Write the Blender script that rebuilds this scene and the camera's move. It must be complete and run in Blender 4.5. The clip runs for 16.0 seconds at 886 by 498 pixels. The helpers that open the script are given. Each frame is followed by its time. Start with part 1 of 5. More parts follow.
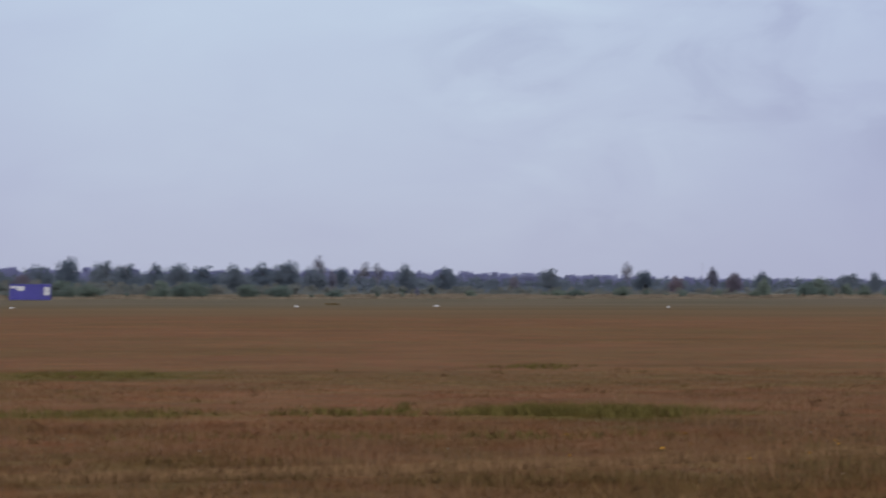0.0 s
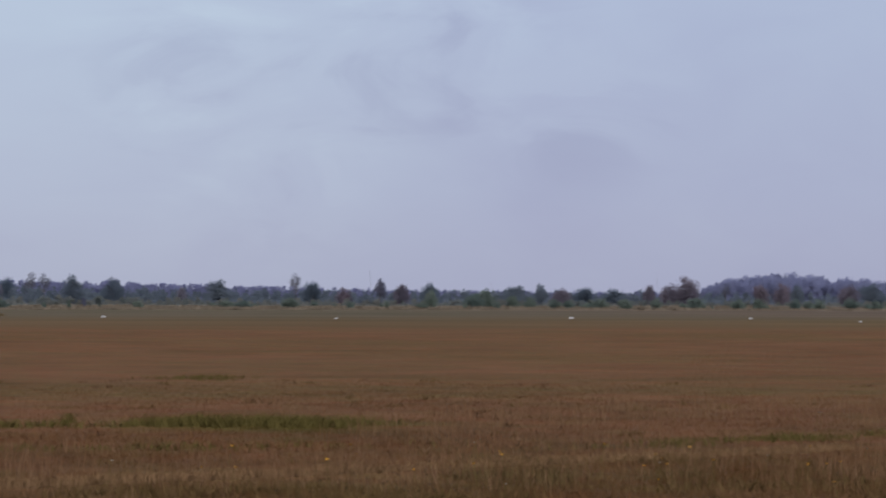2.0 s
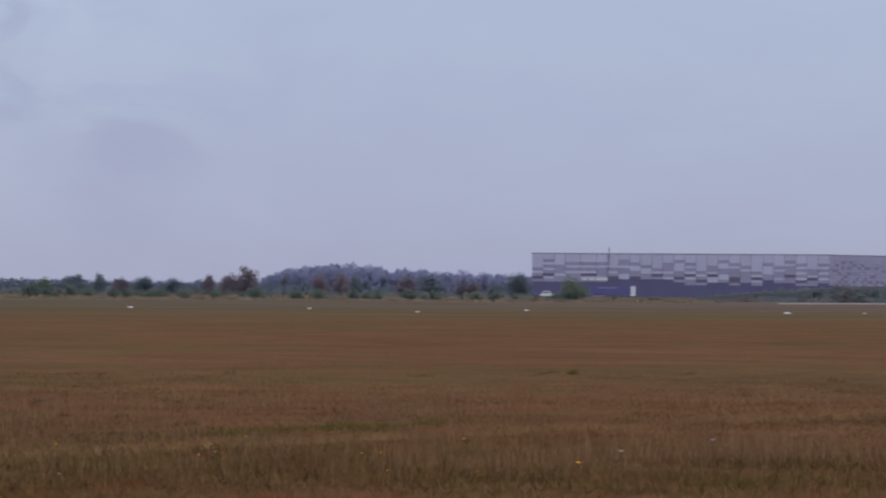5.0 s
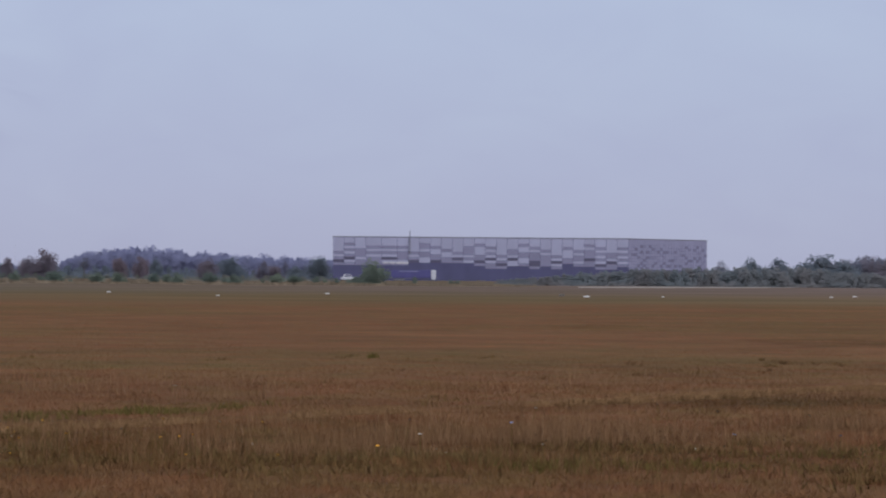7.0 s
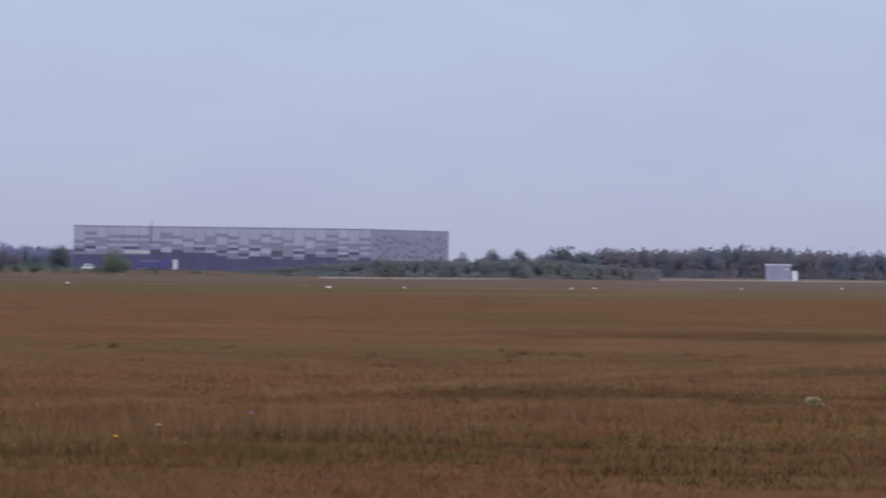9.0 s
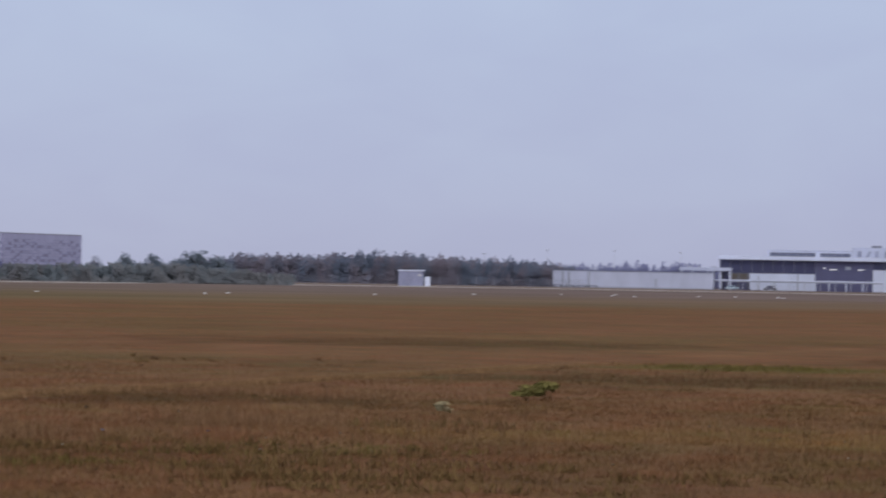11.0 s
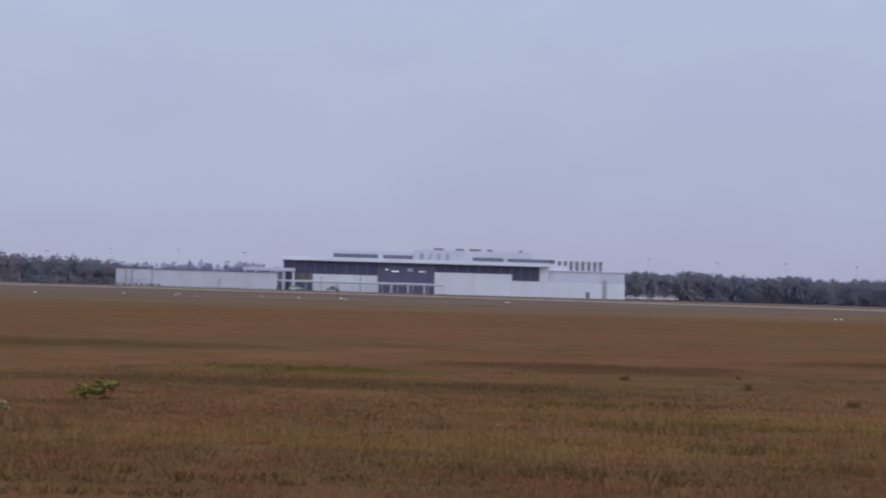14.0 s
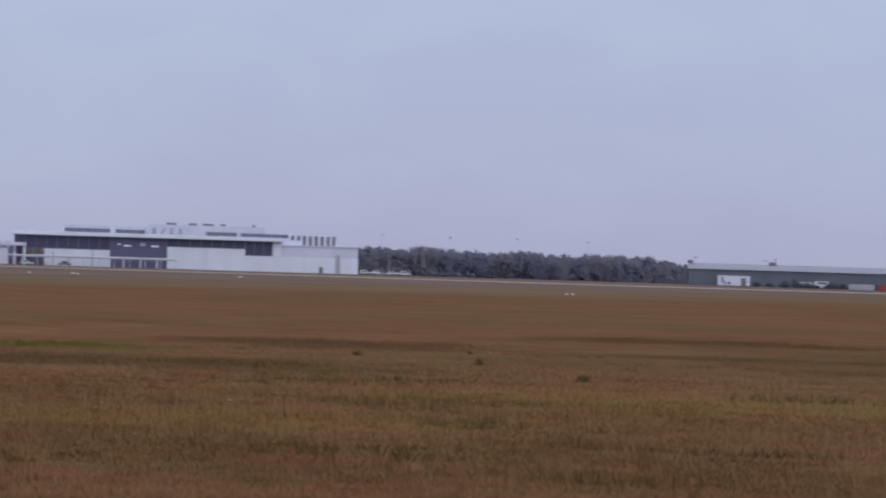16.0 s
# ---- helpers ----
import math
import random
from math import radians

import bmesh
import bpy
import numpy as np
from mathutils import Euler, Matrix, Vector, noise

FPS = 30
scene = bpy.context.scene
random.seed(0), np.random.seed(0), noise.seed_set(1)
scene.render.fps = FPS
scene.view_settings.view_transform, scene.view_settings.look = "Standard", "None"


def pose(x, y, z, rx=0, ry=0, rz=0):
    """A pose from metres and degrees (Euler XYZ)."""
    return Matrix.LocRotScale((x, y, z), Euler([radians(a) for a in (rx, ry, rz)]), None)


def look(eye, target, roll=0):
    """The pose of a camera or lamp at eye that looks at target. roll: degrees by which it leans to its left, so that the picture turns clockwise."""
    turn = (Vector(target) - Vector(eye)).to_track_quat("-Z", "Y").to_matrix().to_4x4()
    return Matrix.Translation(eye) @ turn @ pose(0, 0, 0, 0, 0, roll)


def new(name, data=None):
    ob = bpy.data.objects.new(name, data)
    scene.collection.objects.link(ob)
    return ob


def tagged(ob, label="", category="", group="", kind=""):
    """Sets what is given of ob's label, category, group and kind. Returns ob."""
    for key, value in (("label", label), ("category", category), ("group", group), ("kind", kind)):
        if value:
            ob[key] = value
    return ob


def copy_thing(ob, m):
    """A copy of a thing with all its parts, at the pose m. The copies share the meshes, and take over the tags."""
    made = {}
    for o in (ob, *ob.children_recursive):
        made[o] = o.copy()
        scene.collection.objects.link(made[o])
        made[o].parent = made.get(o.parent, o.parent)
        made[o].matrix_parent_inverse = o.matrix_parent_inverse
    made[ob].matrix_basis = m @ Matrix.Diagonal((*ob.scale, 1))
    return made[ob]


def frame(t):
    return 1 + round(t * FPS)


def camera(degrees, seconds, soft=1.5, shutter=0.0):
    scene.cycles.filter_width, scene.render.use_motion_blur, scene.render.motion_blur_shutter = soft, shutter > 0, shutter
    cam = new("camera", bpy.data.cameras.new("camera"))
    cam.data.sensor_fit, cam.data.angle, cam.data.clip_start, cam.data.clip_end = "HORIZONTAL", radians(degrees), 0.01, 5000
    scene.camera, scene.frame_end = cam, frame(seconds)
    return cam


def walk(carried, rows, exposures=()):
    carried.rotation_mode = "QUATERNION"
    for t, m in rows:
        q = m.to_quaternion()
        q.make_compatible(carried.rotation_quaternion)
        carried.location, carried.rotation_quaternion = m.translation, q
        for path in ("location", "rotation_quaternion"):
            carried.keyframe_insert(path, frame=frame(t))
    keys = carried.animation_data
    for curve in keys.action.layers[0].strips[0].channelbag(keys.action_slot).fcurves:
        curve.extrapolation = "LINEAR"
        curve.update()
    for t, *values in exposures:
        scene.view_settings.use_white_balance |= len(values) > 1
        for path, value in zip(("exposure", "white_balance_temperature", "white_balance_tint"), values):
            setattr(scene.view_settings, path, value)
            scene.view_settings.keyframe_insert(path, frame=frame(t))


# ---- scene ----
# ---- camera: a slow hand-held pan to the right, with a long lens ----
cam = camera(16.23, 16.0, soft=2.05, shutter=0.5)

# seconds, bearing, pitch and lean in degrees
PAN = (
    (0.0, -0.000, 0.735, -0.057),
    (0.5, 1.953, 0.826, -0.073),
    (1.0, 3.750, 0.892, 0.031),
    (1.5, 4.946, 0.935, 0.014),
    (2.0, 6.112, 0.945, 0.093),
    (2.5, 7.183, 0.925, 0.183),
    (3.0, 8.522, 0.911, 0.270),
    (3.5, 9.885, 0.899, 0.331),
    (4.0, 11.432, 0.880, 0.367),
    (4.5, 12.769, 0.841, 0.348),
    (5.0, 14.215, 0.785, 0.395),
    (5.2, 14.692, 0.756, 0.368),
    (7.3, 18.360, 0.475, 0.431),
    (7.5, 18.706, 0.455, 0.413),
    (8.0, 19.941, 0.394, 0.423),
    (8.5, 21.112, 0.370, 0.516),
    (9.0, 22.640, 0.377, 0.709),
    (9.5, 24.424, 0.393, 1.002),
    (9.7, 25.113, 0.415, 0.919),
    (12.0, 32.250, 0.695, 1.441),
    (12.5, 33.548, 0.754, 1.554),
    (13.0, 34.930, 0.797, 1.622),
    (13.5, 36.140, 0.776, 1.698),
    (14.0, 37.406, 0.743, 1.661),
    (14.5, 38.558, 0.702, 1.698),
    (15.0, 39.834, 0.621, 1.714),
    (15.5, 41.011, 0.541, 1.712),
    (16.0, 42.332, 0.422, 1.704),
)
EYE_HEIGHT, ARM = 1.6, 0.2


def held(bearing, pitch, lean):
    """The pose of a camera held at arm's length from the body that turns it."""
    a, p = radians(bearing), radians(pitch)
    eye = Vector((ARM * math.sin(a), ARM * math.cos(a), EYE_HEIGHT))
    ahead = Vector((math.sin(a) * math.cos(p), math.cos(a) * math.cos(p), math.sin(p)))
    return look(eye, eye + 100 * ahead, lean)


walk(cam, [(t, held(a, p, r)) for t, a, p, r in PAN], exposures=[(0.0, 0.06), (1.0, -0.02), (3.0, -0.06), (5.2, -0.06), (7.5, 0.06), (9.0, 0.12), (9.7, 0.12), (12.0, 0.06), (14.0, 0.03), (16.0, 0.06)])

# ---- sky and light: a grey, overcast autumn day ----
SUN_UP, SUN_ROUND = radians(28), radians(160)
world = bpy.data.worlds.new("overcast_sky")
scene.world = world
world.use_nodes = True
wn, wl = world.node_tree.nodes, world.node_tree.links
wn.clear()
w_out = wn.new("ShaderNodeOutputWorld")
w_add = wn.new("ShaderNodeMixShader")
w_add.inputs["Fac"].default_value = 0.86
w_clear, w_cloud = wn.new("ShaderNodeBackground"), wn.new("ShaderNodeBackground")
w_sky = wn.new("ShaderNodeTexSky")
w_sky.sky_type, w_sky.sun_disc, w_sky.sun_elevation, w_sky.sun_rotation = "NISHITA", False, SUN_UP, SUN_ROUND
w_clear.inputs["Strength"].default_value = 0.05
wl.new(w_sky.outputs[0], w_clear.inputs["Color"])
w_co = wn.new("ShaderNodeTexCoord")
w_sep = wn.new("ShaderNodeSeparateXYZ")
wl.new(w_co.outputs["Generated"], w_sep.inputs[0])
# base tone of the cloud sheet from the horizon up to the zenith
w_tone = wn.new("ShaderNodeValToRGB")
wl.new(w_sep.outputs["Z"], w_tone.inputs[0])
tone = w_tone.color_ramp
tone.elements[0].position, tone.elements[0].color = 0.0, (0.425, 0.444, 0.625, 1)
tone.elements[1].position, tone.elements[1].color = 1.0, (1.22, 1.24, 1.38, 1)
for at_z, shade in ((0.035, (0.440, 0.482, 0.680, 1)), (0.10, (0.475, 0.545, 0.745, 1)), (0.35, (0.80, 0.85, 1.02, 1))):
    tone.elements.new(at_z).color = shade
# two sizes of cloud, drawn out along the horizon
w_map = wn.new("ShaderNodeMapping")
w_map.inputs["Location"].default_value = (3.1, 1.4, 0.35)
w_map.inputs["Scale"].default_value = (6.0, 6.0, 14.0)
wl.new(w_co.outputs["Generated"], w_map.inputs[0])
w_big, w_small = wn.new("ShaderNodeTexNoise"), wn.new("ShaderNodeTexNoise")
for node, size, detail, bend in ((w_big, 1.0, 4.0, 0.5), (w_small, 3.0, 3.5, 0.7)):
    node.inputs["Scale"].default_value, node.inputs["Detail"].default_value = size, detail
    node.inputs["Roughness"].default_value, node.inputs["Distortion"].default_value = 0.5, bend
    wl.new(w_map.outputs[0], node.inputs["Vector"])
w_mix = wn.new("ShaderNodeMix")
w_mix.inputs["Factor"].default_value = 0.42
wl.new(w_big.outputs["Fac"], w_mix.inputs["A"])
wl.new(w_small.outputs["Fac"], w_mix.inputs["B"])
w_ramp = wn.new("ShaderNodeValToRGB")
wl.new(w_mix.outputs["Result"], w_ramp.inputs[0])
w_ramp.color_ramp.elements[0].position, w_ramp.color_ramp.elements[0].color = 0.36, (0.958, 0.952, 0.975, 1)
w_ramp.color_ramp.elements[1].position, w_ramp.color_ramp.elements[1].color = 0.64, (1.022, 1.035, 1.02, 1)
w_mul = wn.new("ShaderNodeMix")
w_mul.data_type, w_mul.blend_type = "RGBA", "MULTIPLY"
w_mul.inputs["Factor"].default_value = 1.0
wl.new(w_tone.outputs[0], w_mul.inputs["A"])
wl.new(w_ramp.outputs[0], w_mul.inputs["B"])
# the cloud sheet is thinner, and brighter, over one side of the field
w_dir, w_dot = wn.new("ShaderNodeVectorMath"), wn.new("ShaderNodeMapRange")
w_dir.operation = "DOT_PRODUCT"
w_dir.inputs[1].default_value = (math.sin(radians(-2.0)) * math.cos(radians(6.5)), math.cos(radians(-2.0)) * math.cos(radians(6.5)), math.sin(radians(6.5)))
wl.new(w_co.outputs["Generated"], w_dir.inputs[0])
w_dot.interpolation_type = "SMOOTHSTEP"
w_dot.inputs["From Min"].default_value, w_dot.inputs["From Max"].default_value = math.cos(radians(11)), 1.0
wl.new(w_dir.outputs["Value"], w_dot.inputs["Value"])
w_thin = wn.new("ShaderNodeMix")
w_thin.data_type, w_thin.blend_type = "RGBA", "MULTIPLY"
w_thin.inputs["B"].default_value = (1.125, 1.15, 1.07, 1)
wl.new(w_dot.outputs[0], w_thin.inputs["Factor"])
wl.new(w_mul.outputs["Result"], w_thin.inputs["A"])
# torn scraps of darker cloud, and brighter gaps between them, below the thin part
w_scrap_sum = wn.new("ShaderNodeMath")
w_scrap_sum.operation, w_scrap_sum.use_clamp = "ADD", True
for k, (round_to, up, reach) in enumerate(((3.0, 4.8, 4.6), (8.2, 4.3, 3.0))):
    w_scrap_at, w_scrap_in = wn.new("ShaderNodeVectorMath"), wn.new("ShaderNodeMapRange")
    w_scrap_at.operation, w_scrap_in.interpolation_type = "DOT_PRODUCT", "SMOOTHSTEP"
    w_scrap_at.inputs[1].default_value = (math.sin(radians(round_to)) * math.cos(radians(up)), math.cos(radians(round_to)) * math.cos(radians(up)), math.sin(radians(up)))
    wl.new(w_co.outputs["Generated"], w_scrap_at.inputs[0])
    w_scrap_in.inputs["From Min"].default_value, w_scrap_in.inputs["From Max"].default_value = math.cos(radians(reach)), 1.0
    wl.new(w_scrap_at.outputs["Value"], w_scrap_in.inputs["Value"])
    wl.new(w_scrap_in.outputs[0], w_scrap_sum.inputs[k])
w_torn = wn.new("ShaderNodeTexNoise")
w_torn.inputs["Scale"].default_value, w_torn.inputs["Detail"].default_value, w_torn.inputs["Roughness"].default_value = 2.7, 5.0, 0.52
w_torn.inputs["Distortion"].default_value = 0.8
wl.new(w_map.outputs[0], w_torn.inputs["Vector"])
w_tear = wn.new("ShaderNodeValToRGB")
w_tear.color_ramp.interpolation = "EASE"
w_tear.color_ramp.elements[0].position, w_tear.color_ramp.elements[0].color = 0.36, (1.05, 1.06, 1.035, 1)
w_tear.color_ramp.elements[1].position, w_tear.color_ramp.elements[1].color = 0.66, (0.875, 0.86, 0.905, 1)
w_tear.color_ramp.elements.new(0.48).color = (1.0, 1.0, 1.0, 1)
wl.new(w_torn.outputs["Fac"], w_tear.inputs[0])
w_dull = wn.new("ShaderNodeMix")
w_dull.data_type, w_dull.blend_type = "RGBA", "MULTIPLY"
wl.new(w_scrap_sum.outputs[0], w_dull.inputs["Factor"])
wl.new(w_tear.outputs[0], w_dull.inputs["B"])
wl.new(w_thin.outputs["Result"], w_dull.inputs["A"])
wl.new(w_dull.outputs["Result"], w_cloud.inputs["Color"])
w_cloud.inputs["Strength"].default_value = 1.0
wl.new(w_clear.outputs[0], w_add.inputs[1])
wl.new(w_cloud.outputs[0], w_add.inputs[2])
wl.new(w_add.outputs[0], w_out.inputs[0])

sun = new("sun", bpy.data.lights.new("sun", "SUN"))
sun.data.energy, sun.data.angle, sun.data.color = 1.3, radians(80), (1.0, 0.98, 0.96)
sun.matrix_world = look((0, 0, 50), (-50 * math.sin(SUN_ROUND) / math.tan(SUN_UP), -50 * math.cos(SUN_ROUND) / math.tan(SUN_UP), 0))


# ---- materials ----
def nodes_of(name):
    m = bpy.data.materials.new(name)
    m.use_nodes = True
    return m, m.node_tree.nodes, m.node_tree.links, m.node_tree.nodes["Principled BSDF"]


def noise_node(n, l, scale, detail=4.0, rough=0.55, stretch=None, local=False):
    """A noise in metres, in the world's space or in the object's own."""
    tex = n.new("ShaderNodeTexNoise")
    tex.inputs["Scale"].default_value, tex.inputs["Detail"].default_value = scale, detail
    tex.inputs["Roughness"].default_value = rough
    where = n.new("ShaderNodeTexCoord").outputs["Object"] if local else n.new("ShaderNodeNewGeometry").outputs["Position"]
    # away from the origin, where all sizes of the noise would meet
    sc = n.new("ShaderNodeMapping")
    sc.inputs["Location"].default_value = (531.37 + 7.3 * scale, 417.61, 233.19 + 3.1 * scale)
    sc.inputs["Scale"].default_value = stretch or (1, 1, 1)
    l.new(where, sc.inputs[0])
    where = sc.outputs[0]
    l.new(where, tex.inputs["Vector"])
    return tex.outputs["Fac"]


def ramp(n, l, fac, *stops):
    r = n.new("ShaderNodeValToRGB")
    l.new(fac, r.inputs[0])
    e = r.color_ramp.elements
    e[0].position, e[0].color = stops[0][0], (*stops[0][1], 1)
    e[1].position, e[1].color = stops[-1][0], (*stops[-1][1], 1)
    for p, c in stops[1:-1]:
        e.new(p).color = (*c, 1)
    return r.outputs[0]


def blend(n, l, kind, fac, a, b):
    x = n.new("ShaderNodeMix")
    x.data_type, x.blend_type = "RGBA", kind
    for value, socket in ((fac, x.inputs["Factor"]), (a, x.inputs["A"]), (b, x.inputs["B"])):
        if hasattr(value, "links"):
            l.new(value, socket)
        else:
            socket.default_value = value
    return x.outputs["Result"]


def sums(n, l, op, a, b=0.0, c=0.0):
    x = n.new("ShaderNodeMath")
    x.operation = op
    for value, socket in zip((a, b, c), x.inputs):
        if hasattr(value, "links"):
            l.new(value, socket)
        else:
            socket.default_value = value
    return x.outputs[0]


def bump(n, l, bsdf, height, strength, depth):
    b = n.new("ShaderNodeBump")
    b.inputs["Strength"].default_value, b.inputs["Distance"].default_value = strength, depth
    l.new(height, b.inputs["Height"])
    l.new(b.outputs[0], bsdf.inputs["Normal"])


def painted(name, colour, rough=0.5, metal=0.0, dirt=0.12, scale=0.6, pieces=0.0, spec=0.5):
    """A painted or bare hard surface with weather stains, faint grain and, where it is in pieces, a tone for each one."""
    m, n, l, b = nodes_of(name)
    dark = tuple(c * (1 - dirt * 1.6) for c in colour)
    light = tuple(min(1, c * (1 + dirt * 0.6)) for c in colour)
    col = ramp(n, l, noise_node(n, l, scale, 6, 0.6, (1, 1, 0.35)), (0.32, dark), (0.68, light))
    if pieces:
        info = n.new("ShaderNodeObjectInfo")
        tone_of = ramp(n, l, info.outputs["Random"], (0, (1 - pieces,) * 3), (1, (1 + pieces,) * 3))
        col = blend(n, l, "MULTIPLY", 1.0, col, tone_of)
    l.new(col, b.inputs["Base Color"])
    b.inputs["Roughness"].default_value, b.inputs["Metallic"].default_value = rough, metal
    b.inputs["Specular IOR Level"].default_value = spec
    bump(n, l, b, noise_node(n, l, 14, 3), 0.15, 0.01)
    return m


def soften_normal(n, l, way):
    """A surface way bent to one side: fine leaves and blades as a mass take their light from the open sky over the field."""
    mix, norm = n.new("ShaderNodeVectorMath"), n.new("ShaderNodeVectorMath")
    mix.operation, norm.operation = "ADD", "NORMALIZE"
    mix.inputs[1].default_value = way
    l.new(n.new("ShaderNodeNewGeometry").outputs["Normal"], mix.inputs[0])
    l.new(mix.outputs[0], norm.inputs[0])
    return norm.outputs[0]


def foliage(name, dark, light, sheen=0.25):
    m, n, l, b = nodes_of(name)
    island = n.new("ShaderNodeNewGeometry").outputs["Random Per Island"]
    # one tree differs from the next, and a leaf a little from its neighbours
    kind_of = noise_node(n, l, 0.11, 2, 0.5, (1, 1, 0.3))
    col = ramp(n, l, kind_of, (0.40, dark), (0.60, light))
    col = blend(n, l, "MULTIPLY", 1.0, col, ramp(n, l, island, (0, (0.97, 0.97, 0.97)), (1, (1.03, 1.03, 1.03))))
    info = n.new("ShaderNodeObjectInfo")
    tone_of = ramp(n, l, info.outputs["Random"], (0, (0.82, 0.86, 0.9)), (1, (1.15, 1.1, 1.05)))
    col = blend(n, l, "MULTIPLY", 1.0, col, tone_of)
    patch = ramp(n, l, noise_node(n, l, 0.35, 3), (0.35, (0.96, 0.96, 0.96)), (0.65, (1.04, 1.04, 1.04)))
    col = blend(n, l, "MULTIPLY", 1.0, col, patch)
    l.new(col, b.inputs["Base Color"])
    b.inputs["Roughness"].default_value = 0.6
    b.inputs["Sheen Weight"].default_value, b.inputs["Sheen Roughness"].default_value = sheen, 0.6
    # thin leaves let light through
    thin, both = n.new("ShaderNodeBsdfTranslucent"), n.new("ShaderNodeMixShader")
    l.new(blend(n, l, "MULTIPLY", 1.0, col, (1.7, 1.7, 1.6, 1)), thin.inputs["Color"])
    way = soften_normal(n, l, (-1.1, -2.4, 1.5))
    l.new(way, b.inputs["Normal"])
    l.new(way, thin.inputs["Normal"])
    both.inputs["Fac"].default_value = 0.42
    l.new(b.outputs[0], both.inputs[1])
    l.new(thin.outputs[0], both.inputs[2])
    l.new(both.outputs[0], n["Material Output"].inputs["Surface"])
    return m


DARK_STAND, GREEN_STAND, GOLD_STAND = (0.66, 0.71, 0.65, 1), (0.74, 1.04, 0.68, 1), (1.06, 1.17, 0.92, 1)
BROWN_STAND, DULL_STAND = (0.84, 0.82, 0.80, 1), (0.91, 0.885, 0.86, 1)
STANDS = (((29.5, 41.5, 7.0, 4.2, -38), DARK_STAND), ((43.0, 50.4, 5.5, 4.6, -40), DARK_STAND), ((57.5, 53.0, 6.0, 5.0, -45), DARK_STAND), ((38.5, 69.0, 9.0, 6.5, -32), DARK_STAND),
          ((17.6, 37.0, 4.0, 2.4, -28), DARK_STAND), ((1.9, 39.9, 2.6, 2.6, 5), GREEN_STAND), ((-4.6, 39.4, 2.4, 1.8, 0), GREEN_STAND), ((-6.6, 57.6, 3.0, 4.0, 0), GREEN_STAND),
          ((34.0, 49.0, 3.4, 3.0, -35), GREEN_STAND), ((30.0, 27.0, 9.0, 4.0, -45), GOLD_STAND), ((20.0, 26.0, 7.0, 3.0, -38), GOLD_STAND), ((9.0, 26.5, 8.0, 4.0, -15), BROWN_STAND), ((-3.0, 26.0, 7.0, 3.0, 0), BROWN_STAND), ((45.0, 38.0, 8.0, 6.0, -45), BROWN_STAND), ((56.0, 44.0, 9.0, 6.0, -45), BROWN_STAND), ((47.0, 43.0, 4.5, 2.4, -45), DARK_STAND), ((2.0, 33.0, 13.0, 8.0, 0), DULL_STAND), ((24.0, 31.0, 6.0, 4.5, -38), DULL_STAND))


